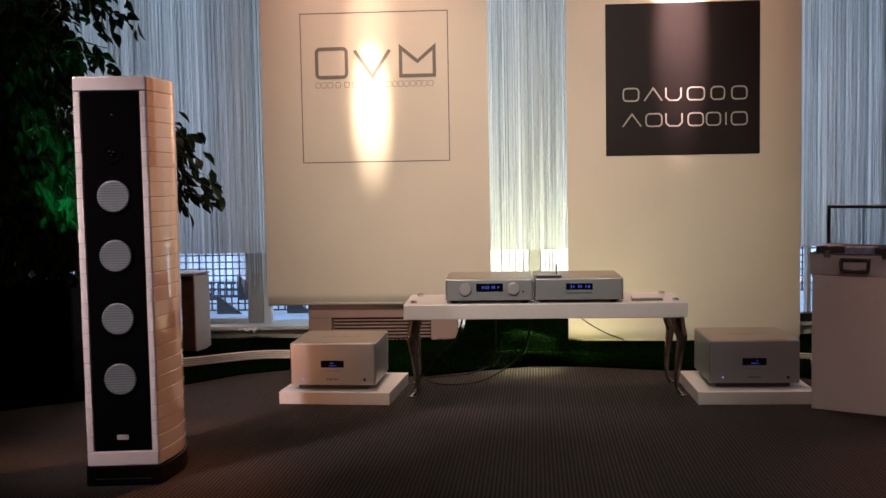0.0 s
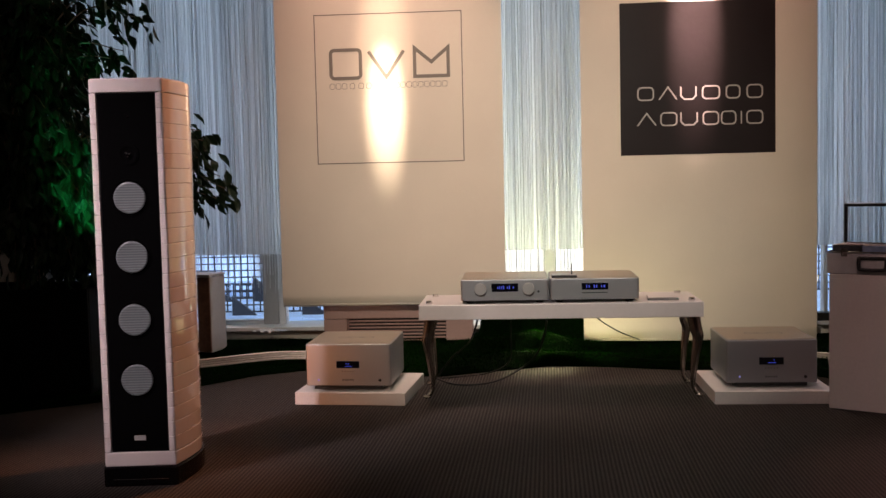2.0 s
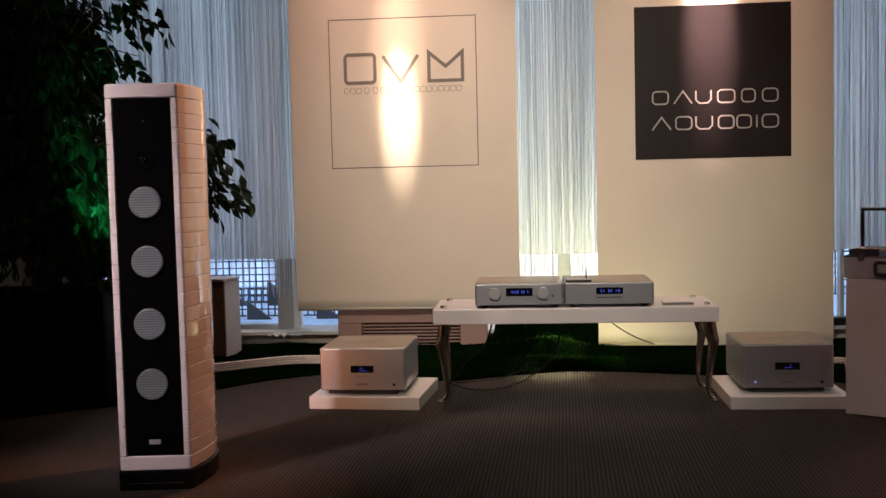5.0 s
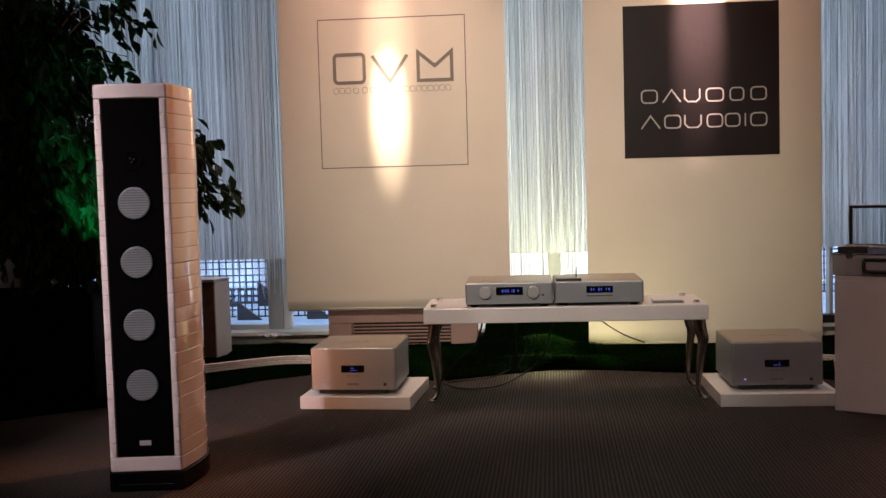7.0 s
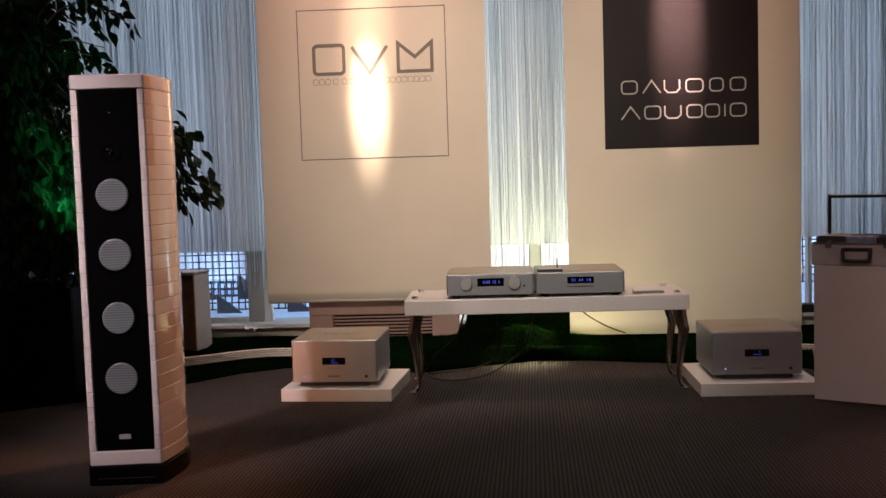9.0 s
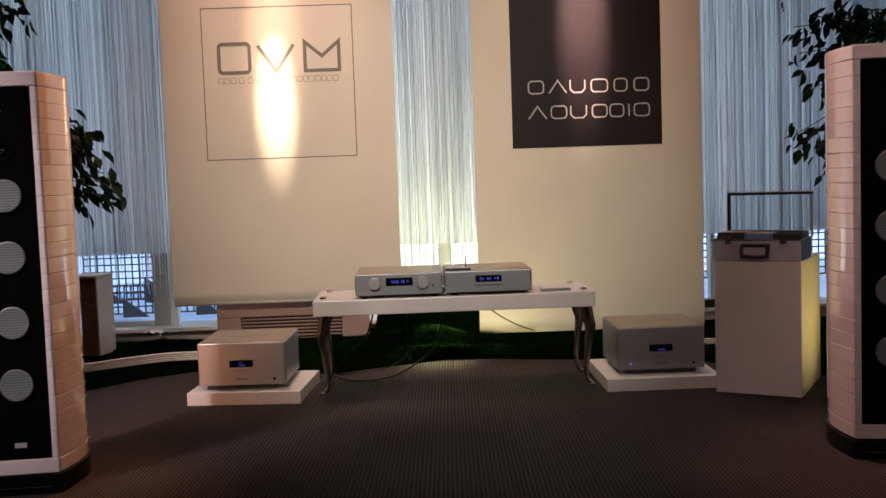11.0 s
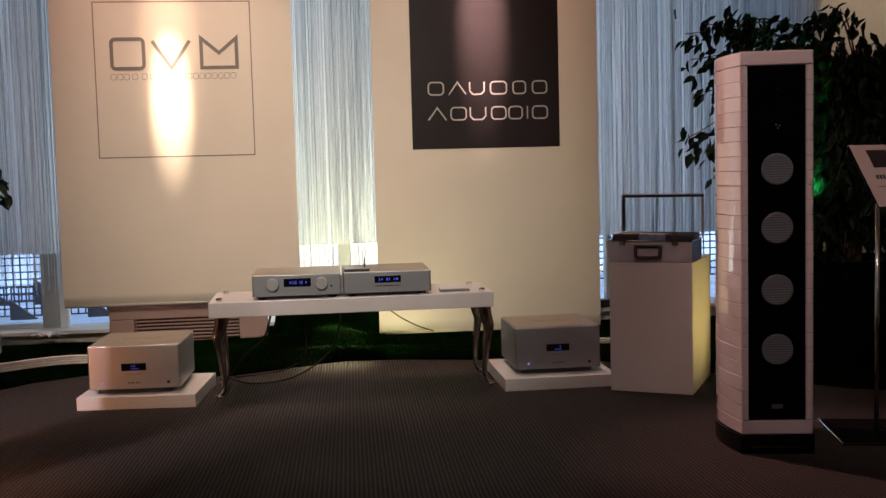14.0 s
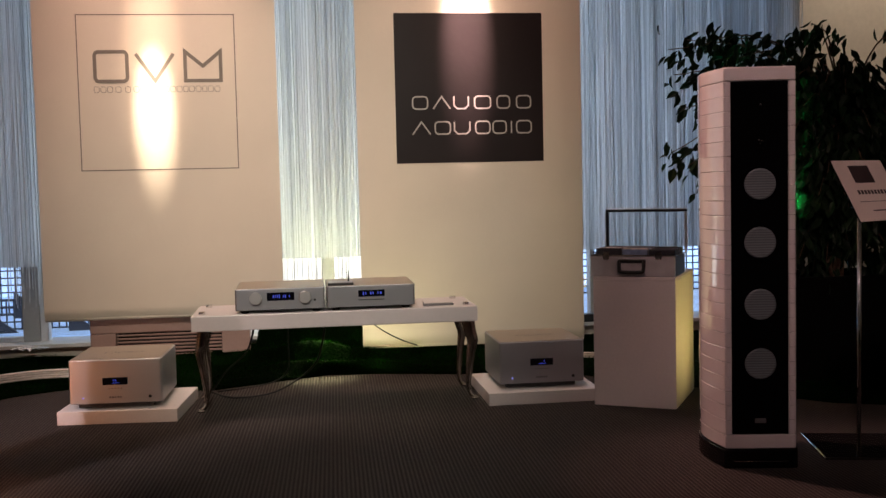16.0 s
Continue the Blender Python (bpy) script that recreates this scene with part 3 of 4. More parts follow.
for wdt in (0.045, 0.045, 0.045, 0.012, 0.045, 0.02, 0.045, 0.012, 0.045, 0.045, 0.045, 0.02, 0.05, 0.045, 0.045, 0.045, 0.04, 0.045, 0.045, 0.04, 0.045, 0.045):
    if wdt > 0.03 and u + wdt < 0.935:
        emblem(b1, SQ, u, u + wdt * 0.8, 0.460, 0.500, 0.0026, M_GREYPRINT, "box")
    u += wdt * 0.93
b2 = banner(0.393, 1.750, 0.112, "cream cloth banner with a dark printed square")
cx2 = (0.393 + 1.750) / 2
SQ2 = (0.622 - cx2, 1.513 - cx2, 1.214 - 0.112, 2.098 - 0.112)
bm = bmesh.new()
n = 24
vv = [[bm.verts.new((SQ2[0] + (SQ2[1] - SQ2[0]) * i / n, YP + 0.0003 * math.sin(i * 0.9 + k * 0.5), SQ2[2] + (SQ2[3] - SQ2[2]) * k / n)) for i in range(n + 1)] for k in range(n + 1)]
for k in range(n):
    for i in range(n):
        bm.faces.new((vv[k][i], vv[k][i + 1], vv[k + 1][i + 1], vv[k + 1][i]))
part("dark_square", bm, M_BLACKPRINT, b2, "dark printed square", smooth=True)
ROW1 = ((0.110, 0.220), (0.247, 0.372), (0.388, 0.495), (0.528, 0.646), (0.681, 0.776), (0.814, 0.920))
ROW2 = ((0.106, 0.236, ), (0.258, 0.370), (0.388, 0.502), (0.532, 0.639), (0.650, 0.750), (0.772, 0.790), (0.812, 0.922))
KINDS = (("box", "peak", "cup", "box", "box", "box"), ("peak", "box", "cup", "box", "box", "bar", "box"))
for row, kinds, v0, v1 in ((ROW1, KINDS[0], 0.551, 0.643), (ROW2, KINDS[1], 0.720, 0.812)):
    for (u0, u1), kind in zip(row, kinds):
        emblem(b2, SQ2, u0, u1, v0, v1, 0.0085, M_LIGHTPRINT, kind)

# ---- turf ----
FRONT = ((-4.6, 3.7), (-3.4, 4.25), (-2.59, 4.75), (-2.38, 4.91), (-2.15, 5.06), (-1.72, 5.48), (-1.50, 5.75), (-1.2, 5.93), (-0.85, 5.84), (-0.46, 5.67), (-0.24, 5.78), (0.18, 5.98), (0.50, 5.94), (0.92, 5.82), (1.5, 5.70), (2.1, 5.10), (2.55, 4.62), (3.4, 4.25), (4.6, 3.9))


def front_of(x):
    for (x0, y0), (x1, y1) in zip(FRONT, FRONT[1:]):
        if x <= x1:
            return y0 + (y1 - y0) * (x - x0) / (x1 - x0)
    return FRONT[-1][1]


def turf_height(x, y):
    """The draped mat: a low lip, soft folds, and a rise towards the window."""
    f = front_of(x)
    d = max(0.0, y - f)
    rise = min(1.0, d / 0.06)
    mid = math.exp(-((x - 0.05) / 0.62) ** 2)
    h = 0.012 + 0.022 * rise + 0.105 * max(0, min(1, (y - 5.95) / 0.40)) * (0.85 + 0.15 * mid)
    drape = max(0.0, min(1.0, (y - 6.20) / 0.13)) * max(0.0, min(1.0, (x + 0.245) / 0.03)) * max(0.0, min(1.0, (0.62 - x) / 0.1))
    h += 0.16 * drape * drape * (3 - 2 * drape)
    wob = 0.025 * math.sin(x * 5.1 + 0.5) + 0.03 * noise.noise(Vector((x * 2.2, 3.0, 1.0)))
    ridges = 0.055 * math.exp(-((y - 5.97 - wob) / 0.036) ** 2) + 0.085 * math.exp(-((y - 6.15 + 0.7 * wob) / 0.042) ** 2) - 0.03 * math.exp(-((y - 6.06) / 0.04) ** 2)
    h += ridges * (0.75 + 0.7 * noise.noise(Vector((x * 2.6, y * 3.0, 5.0)))) * max(0.0, min(1.0, 1.5 - abs(x - 0.17) / 0.42))
    crease = abs(noise.noise(Vector((x * 3.1 + y * 1.5, y * 7.0, 8.0)))) * 0.04 * max(0.0, min(1.0, (0.62 - abs(x - 0.15)) / 0.3)) * min(1, d / 0.08) * max(0.0, min(1.0, (6.24 - y) / 0.05))
    h += crease
    fold = noise.noise(Vector((x * 1.7 + 3, y * 5.0, 0.4))) * 0.030
    return max(0.008, h + fold * min(1, d / 0.15))


def build_turf():
    t = thing("turf_mat", pose(0, 0, 0), "green artificial turf mat with folds along the window", "turf", kind="structure")
    nx, ny = 260, 70
    verts, faces = [], []
    for i in range(nx + 1):
        x = -4.55 + 9.1 * i / nx
        f = front_of(x)
        for k in range(ny + 1):
            y = f + (6.345 - f) * k / ny
            verts.append((x, y, 0.002 if k == 0 else turf_height(x, y)))
    for i in range(nx):
        for k in range(ny):
            a = i * (ny + 1) + k
            faces.append((a, a + ny + 1, a + ny + 2, a + 1))
    me = bpy.data.meshes.new("mat")
    me.from_pydata(verts, [], faces)
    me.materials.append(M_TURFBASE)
    for p in me.polygons:
        p.use_smooth = True
    o = new("mat", me)
    o.parent = t
    rnd = random.Random(5)
    verts, faces = [], []
    for _ in range(52000):
        x = rnd.uniform(-3.4, 3.4)
        f = front_of(x)
        y = f + (6.34 - f) * rnd.random()
        z = turf_height(x, y)
        a = rnd.uniform(0, 6.283)
        w, h = rnd.uniform(0.0015, 0.003), rnd.uniform(0.008, 0.018)
        lx, ly = rnd.uniform(-0.012, 0.012), rnd.uniform(-0.014, 0.006)
        b = len(verts)
        c, s = w * math.cos(a), w * math.sin(a)
        verts += [(x - c, y - s, z - 0.003), (x + c, y + s, z - 0.003), (x + lx, y + ly, z + h)]
        faces.append((b, b + 1, b + 2))
    me = bpy.data.meshes.new("blades")
    me.from_pydata(verts, [], faces)
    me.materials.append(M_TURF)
    o = new("blades", me)
    o.parent = t
    o["kind"] = "stuff"


build_turf()


def edging(points, label):
    """Pale ribbed strips stacked along the turf."""
    t = thing("edging_strip", pose(0, 0, 0), label, "edging", "turf edging")
    for k in range(4):
        line = smooth_line([(x, y, z + 0.0125 * k) for x, y, z in points], 8)
        part("strip", tube(line, [0.0068] * len(line), 6), M_EDGING, t, smooth=True)


edging([(-2.60, 5.30, 0.052), (-2.2, 5.52, 0.058), (-1.79, 5.70, 0.068), (-1.44, 5.85, 0.080), (-1.20, 5.90, 0.076), (-0.75, 5.94, 0.07)], "pale ribbed edging strips lying on the turf")
edging([(1.35, 5.98, 0.035), (1.70, 5.92, 0.035), (2.05, 5.75, 0.035)], "pale brown edging strips beside the turf")

# ---- heater under the window, side cabinet ----
heater = thing("convector_heater", pose(-0.735, 6.36, 0.0), "beige metal convector heater with a slotted grille", "heater")
part("cabinet_top", box(-0.46, 0.46, -0.10, 0.0, 0.255, 0.40, 0.004), M_HEATER, heater)
part("cabinet_left", box(-0.46, -0.315, -0.10, 0.0, 0.05, 0.253, 0.004), M_HEATER, heater)
part("cabinet_right", box(0.295, 0.46, -0.10, 0.0, 0.05, 0.253, 0.004), M_HEATER, heater)
part("cabinet_bottom", box(-0.313, 0.293, -0.10, 0.0, 0.05, 0.105, 0.004), M_HEATER, heater)
part("inside", box(-0.313, 0.293, -0.03, -0.002, 0.107, 0.253), M_HEATER_DARK, heater)
slat = part("slat", box(-0.312, 0.292, -0.005, 0.005, -0.0045, 0.0045, 0.0015, 1), M_HEATER, heater)
slat.matrix_local = pose(0, -0.088, 0.116, 25)
for i in range(1, 7):
    again("slat", slat, heater, pose(0, -0.088, 0.116 + i * 0.0205, 25))

cab = thing("side_cabinet", pose(-1.837, 6.043, 0.09, 0, 0, -15), "small white and brown cabinet by the window", "cabinet")
part("body", box(-0.20, 0.0, 0.004, 0.17, 0.0, 0.455, 0.003), M_FRAME, cab)
part("front_panel", box(-0.20, -0.002, -0.006, 0.0035, 0.004, 0.452, 0.002, 1), M_WOOD, cab, "brown wooden front")
part("top_board", box(-0.204, 0.004, -0.010, 0.174, 0.457, 0.472, 0.003), M_FRAME, cab)

# ---- loudspeakers ----
PLAN_R = [(0.1325, 0.012), (0.144, 0.05), (0.161, 0.12), (0.172, 0.19), (0.173, 0.25), (0.162, 0.32), (0.132, 0.40), (0.098, 0.44), (0.07, 0.455)]


def body_plan(notch, grow=0.0):
    """The loudspeaker seen from above: flat front at y = 0, bowed sides, narrow back."""
    right = smooth_line([(x + grow, y + grow * 0.3, 0) for x, y in PLAN_R], 4)
    corner = [(0.1325 + grow - 0.012 + 0.012 * math.sin(radians(a)), -grow + 0.012 - 0.012 * math.cos(radians(a))) for a in (0, 22, 45, 67)]
    side = corner + [(p.x, p.y) for p in right]
    plan = []
    if notch:
        plan += [(0.1030, 0.022), (0.1035, 0.007), (0.1065, 0.0012)]
    plan += side
    plan += [(-x, y) for x, y in reversed(side)]
    if notch:
        plan += [(-0.1065, 0.0012), (-0.1035, 0.007), (-0.1030, 0.022)]
    return plan


def loudspeaker(m, label, badge_light):
    t = thing("loudspeaker", m, label, "loudspeaker", "pair of loudspeakers")
    base = soft(part("base", slab_of(body_plan(False, 0.004), 0.0, 0.070, 0.003), M_BLACKGLOSS, t, "glossy black base"))
    part("trim_line", box(-0.10, 0.10, -0.0062, -0.0045, 0.026, 0.0285), M_CHROME, base)
    soft(part("bottom_panel", slab_of(body_plan(False), 0.073, 0.126, 0.005, 3), M_LACQUER, t))
    soft(part("top_panel", slab_of(body_plan(False), 1.434, 1.486, 0.006, 3), M_LACQUER, t))
    part("core", slab_of([(x * 0.965, 0.024 + y * 0.94) for x, y in body_plan(False)], 0.075, 1.48), M_GAP, t)
    n = 24
    step = (1.433 - 0.127) / n
    rib = soft(part("rib", slab_of(body_plan(True), 0.0002, step - 0.0002, 0.0022, 2), M_LACQUER, t))
    rib.matrix_local = pose(0, 0, 0.127)
    tilt = random.Random(len(label))
    for i in range(1, n):
        again("rib", rib, t, pose(0, 0, 0.127 + i * step, 0, 0, tilt.uniform(-0.18, 0.18)))
    baffle = part("baffle", box(-0.1028, 0.1028, 0.006, 0.0235, 0.1275, 1.4325, 0.001, 1), M_BAFFLE, t, "matt black front baffle")
    for z in (1.058, 0.843, 0.614, 0.393):
        d = part("woofer", lathe([(0.070, -0.001), (0.070, 0.0012), (0.066, 0.0022), (0.063, 0.0020), (0.061, 0.001)], 40, "Y"), M_BAFFLE, t)
        d.matrix_local = pose(0, 0.0058, z)
        c = part("cone", lathe([(0.0578, 0.0005), (0.0573, 0.0030), (0.050, 0.0022), (0.034, 0.0013), (0.018, 0.0008), (0.004, 0.0006)], 40, "Y"), M_CONE, d, "pale ceramic cone", smooth=True)
        c.matrix_local = pose(0, -0.004, 0)
    tw = part("tweeter", lathe([(0.040, -0.001), (0.040, 0.003), (0.030, 0.004), (0.020, 0.0015)], 32, "Y"), M_BAFFLE, t)
    tw.matrix_local = pose(0, 0.0058, 1.213)
    part("dome", lathe([(0.012, 0.0), (0.011, 0.005), (0.007, 0.009), (0.002, 0.0105)], 24, "Y"), M_BLACKGLOSS, tw, smooth=True)
    sc = part("bright_dot", lathe([(0.0032, -0.001), (0.0032, 0.001), (0.002, 0.0016)], 12, "Y"), M_CHROME, t)
    sc.matrix_local = pose(0.004, 0.0056, 1.349)
    # three small metal dots stand for the glints on the tweeter
    for dx, dz in ((-0.006, 0.006), (0.008, 0.002), (0.001, -0.008)):
        s = again("bright_dot", sc, t, pose(dx, -0.0045, 1.213 + dz))
    bd = part("badge", box(-0.021, 0.021, -0.002, 0.0005, -0.009, 0.009, 0.001, 1), badge_light, t, "small metal badge")
    bd.matrix_local = pose(0, 0.0056, 0.178)
    return t


loudspeaker(pose(-1.375, 3.642, 0, 0, 0, 6), "tall white ribbed loudspeaker with black baffle and base", M_CASE)
loudspeaker(pose(1.732, 3.648, 0, 0, 0, -10.5), "tall white ribbed loudspeaker beside the planter, black base", M_ENGRAVE)

# ---- table with metal legs ----


def table():
    t = thing("low_table", pose(0.2105, 5.0, 0.0, 0, 0, 0.3), "low white table with curved dark metal legs", "table")
    part("tabletop", box(-0.687, 0.687, 0.0, 0.45, 0.413, 0.487, 0.004), M_WHITE, t)
    shape = ((0.000, 0.4125, 0.036), (0.002, 0.385, 0.034), (0.012, 0.338, 0.031), (0.022, 0.302, 0.028), (0.018, 0.262, 0.0235), (0.008, 0.200, 0.0195),
             (0.001, 0.130, 0.0155), (-0.004, 0.080, 0.0120), (0.000, 0.045, 0.0100), (0.012, 0.020, 0.0110), (0.030, 0.008, 0.0105))
    line = smooth_line([(r, 0, z) for r, z, _ in shape], 4)
    radii = [p.y for p in smooth_line([(0, rad, 0) for _, _, rad in shape], 4)]
    for x, y, ang in ((-0.640, 0.155, 205), (0.660, 0.155, -25), (-0.652, 0.475, 155), (0.660, 0.475, 25)):
        leg = part("leg", tube(line, radii, 10, flat=0.62), M_LEG, t, "curved cast pewter-coloured leg", smooth=True)
        leg.matrix_local = pose(x, y, 0, 0, 0, ang)
        part("ridge", tube([p + Vector((rad * 0.93, 0, 0)) for p, rad in zip(line[2:-8], radii[2:-8])], [0.0045] * (len(line) - 10), 6), M_LEG, leg, smooth=True)
        part("mounting_plate", box(-0.045, 0.045, -0.035, 0.035, 0.4055, 0.4125, 0.002, 1), M_LEG, leg)
        foot = part("foot", lathe([(0.012, 0.0), (0.019, 0.003), (0.019, 0.008), (0.011, 0.014)], 16), M_LEG, leg, smooth=True)
        foot.matrix_local = pose(0.030, 0, 0)
    for x, y in ((-0.640, 0.07), (-0.632, 0.375), (0.640, 0.07), (0.618, 0.375)):
        k = part("stud", lathe([(0.016, 0.0), (0.016, 0.012), (0.014, 0.014)], 20), M_CHROME, t, "polished metal stud")
        k.matrix_local = pose(x, y, 0.487)


table()

# ---- amplifiers and players ----


def rounded_plan(w, d, r=0.010):
    return [(x, z) for x, z in round_rect(-w / 2, w / 2, 0, d, r, 4)]


def digits(parent, x0, x1, z, h, y, n, rnd):
    """Glowing marks that cannot be read, as plain bars."""
    step = (x1 - x0) / n
    for i in range(n):
        if rnd.random() < 0.72:
            hh = h * rnd.uniform(0.55, 1.0)
            part("lit_mark", box(x0 + i * step, x0 + (i + rnd.uniform(0.35, 0.7)) * step, y - 0.0006, y, z - hh / 2, z + hh / 2), M_BLUE, parent)


def source_unit(m, label, knobs, seed):
    """A slim hi-fi unit: rounded case, front panel, display, feet."""
    t = thing("hifi_unit", m, label, "hi-fi unit", "units on the table")
    part("case", slab_of(rounded_plan(0.427, 0.41), 0.016, 0.118, 0.003), M_ALU_DARKER, t)
    part("lid_panel", slab_of([(x * 0.975, 0.008 + y * 0.955) for x, y in rounded_plan(0.427, 0.41)], 0.1182, 0.1205, 0.001, 1), M_ALUTOP, t)
    # black slab paints the shade in the gap under the case
    part("bottom_shadow_gap", box(-0.195, 0.195, 0.03, 0.39, 0.008, 0.0155), M_PLASTIC, t)
    foot = part("foot", lathe([(0.018, 0.0), (0.019, 0.004), (0.018, 0.0155)], 20), M_RUBBER, t)
    foot.matrix_local = pose(-0.17, 0.045, 0)
    for x, y in ((0.17, 0.045), (-0.17, 0.30), (0.17, 0.30)):
        again("foot", foot, t, pose(x, y, 0))
    rnd = random.Random(seed)
    if knobs:
        d = part("display", box(-0.063, 0.067, -0.0025, 0.001, 0.060, 0.099, 0.0008, 1), M_DISPLAY, t, "black display with blue marks")
        digits(d, -0.035, 0.05, 0.080, 0.016, -0.0027, 9, rnd)
        for x in (-0.117, 0.117):
            k = part("knob", lathe([(0.029, -0.001), (0.0295, 0.002), (0.0295, 0.014), (0.028, 0.0165), (0.018, 0.0167)], 40, "Y"), M_ALU, t, "round aluminium knob")
            k.matrix_local = pose(x, 0, 0.073)
        b = part("button", lathe([(0.0055, -0.001), (0.0055, 0.003)], 16, "Y"), M_PLASTIC, t)
        b.matrix_local = pose(0.164, 0, 0.058)
    else:
        d = part("display", box(-0.062, 0.066, -0.0025, 0.001, 0.064, 0.096, 0.0008, 1), M_DISPLAY, t, "black display with blue marks")
        digits(d, -0.04, 0.055, 0.080, 0.016, -0.0027, 8, rnd)
        part("disc_slot", box(-0.062, 0.064, -0.0015, 0.001, 0.047, 0.0505), M_PLASTIC, t)
    return t


source_unit(pose(-0.056, 5.022, 0.487, 0, 0, 0.3), "silver aluminium preamplifier with two knobs and blue display", True, 3)
source_unit(pose(0.379, 5.022, 0.487, 0, 0, -0.2), "silver aluminium disc player with blue display and slot", False, 8)
rt = thing("wireless_adapter", pose(0.235, 5.075, 0.6078), "small flat adapter with an upright antenna", "adapter")
part("box", box(-0.062, 0.062, -0.04, 0.05, 0.0, 0.012, 0.003), M_PLASTIC, rt)
part("top_plate", box(-0.058, 0.058, -0.036, 0.046, 0.0125, 0.0145, 0.001, 1), M_ALU, rt)
part("antenna", lathe([(0.0035, 0.0), (0.0035, 0.02), (0.0025, 0.05), (0.002, 0.052)], 10), M_PLASTIC, rt).matrix_local = pose(0.038, 0.0, 0.0147)
rc = thing("remote_control", pose(0.715, 5.10, 0.487, 0, 0, 2), "slim dark metal remote control lying on the table", "remote control")
part("body", box(-0.075, 0.075, -0.022, 0.022, 0.0, 0.009, 0.002), M_ENGRAVE, rc)
part("end_cap", box(-0.078, -0.0755, -0.018, 0.018, 0.0, 0.022, 0.001, 1), M_CHROME, rc)
btn = part("button", lathe([(0.004, 0.009), (0.004, 0.0105)], 10), M_PLASTIC, rc)
for i in range(1, 5):
    again("button", btn, rc, pose(-0.04 + i * 0.02, 0, 0))


def power_amp(m, label, seed, metal):
    t = thing("power_amplifier", m, label, "amplifier", "pair of power amplifiers")
    w, d = 0.430, 0.43
    part("case", slab_of(rounded_plan(w, d, 0.012), 0.024, 0.232, 0.004), metal, t)
    lid = part("lid_panel", slab_of([(x * 0.97, 0.01 + y * 0.95) for x, y in rounded_plan(w, d, 0.012)], 0.2322, 0.2352, 0.0012, 1), M_ALUTOP, t)
    # black block set under the case where the gap lies in shadow
    part("gap_shade_block", box(-0.175, 0.170, 0.012, 0.40, 0.006, 0.0238), M_PLASTIC, t)
    ft = part("foot", lathe([(0.02, 0.0), (0.021, 0.004), (0.02, 0.0238)], 20), M_RUBBER, t)
    ft.matrix_local = pose(-0.155, 0.06, 0)
    for x, y in ((0.150, 0.06), (-0.155, 0.37), (0.150, 0.37)):
        again("foot", ft, t, pose(x, y, 0))
    dp = part("display", box(-0.060, 0.056, -0.0022, 0.001, 0.112, 0.147, 0.0008, 1), M_DISPLAY, t, "black display with faint blue marks")
    rnd = random.Random(seed)
    digits(dp, -0.012, 0.018, 0.134, 0.008, -0.0024, 3, rnd)
    part("lit_line", box(-0.018, 0.020, -0.0028, -0.0023, 0.1205, 0.1225), M_BLUE, dp)
    dot = part("key", lathe([(0.003, -0.0005), (0.003, 0.001)], 10, "Y"), M_ENGRAVE, t)
    dot.matrix_local = pose(-0.030, 0, 0.095)
    for i in range(1, 5):
        again("key", dot, t, pose(-0.030 + 0.014 * i, 0, 0.095))
    for i, wd in enumerate((0.010, 0.012, 0.009, 0.011, 0.008)):
        part("badge", box(-0.031 + i * 0.0125, -0.031 + i * 0.0125 + wd * 0.8, -0.0006, 0.0005, 0.049, 0.058), M_ENGRAVE, t)
    led = part("power_light", lathe([(0.0042, -0.0005), (0.004, 0.002)], 14, "Y"), M_LED, t, "blue power light")
    led.matrix_local = pose(-0.152, 0, 0.053)
    bt = part("button", lathe([(0.0075, -0.0005), (0.0075, 0.003), (0.006, 0.004)], 18, "Y"), M_PLASTIC, t)
    bt.matrix_local = pose(0.158, 0, 0.052)
    for i, wd in enumerate((0.05, 0.05, 0.055)):
        bm = print_shape(round_rect(-0.085 + i * 0.062, -0.085 + i * 0.062 + wd, -0.02, 0.02, 0.008, 3), 0, 0.005, True)
        e = part("top_emblem", bm, M_ENGRAVE, lid)
        e.matrix_local = pose(0, 0.20, 0.2358, -90)
    return t


def plinth(m, w, d, label):
    return tagged(put("amplifier_plinth", box(-w / 2, w / 2, 0, d, 0.0, 0.062, 0.003), M_PLINTH, at=m), label, "plinth", "amplifier plinths")


plinth(pose(-0.826, 4.978, 0, 0, 0, -4.5), 0.557, 0.53, "low white plinth board on the carpet")
plinth(pose(1.215, 4.945, 0), 0.56, 0.55, "low white plinth board beside the pedestal")
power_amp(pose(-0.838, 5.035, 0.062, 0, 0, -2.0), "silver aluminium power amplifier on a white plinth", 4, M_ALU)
# weaker light on this twin is put into its metal colour
power_amp(pose(1.222, 5.035, 0.062, 0, 0, 0), "aluminium power amplifier next to the pedestal, coloured darker for dimmer light", 6, M_ALU_DARKER)

# ---- pedestal with the open case ----
PED = pose(1.611, 4.764, 0, 0, 0, -30.2)
ped = thing("pedestal", PED, "square white display pedestal lit yellow on one side", "pedestal")
part("front_panel", box(-0.197, 0.197, 0.0, 0.018, 0.0, 0.606, 0.002, 1), M_PEDESTAL, ped)
part("back_panel", box(-0.197, 0.197, 0.492, 0.51, 0.0, 0.606, 0.002, 1), M_PEDESTAL, ped)
for x in (-0.197, 0.179):
    part("side_panel", box(x, x + 0.018, 0.0183, 0.4917, 0.0, 0.606, 0.001, 1), M_PEDESTAL, ped)
part("top_panel", box(-0.197, 0.197, 0.0, 0.51, 0.6063, 0.625, 0.002, 1), M_PEDESTAL, ped)


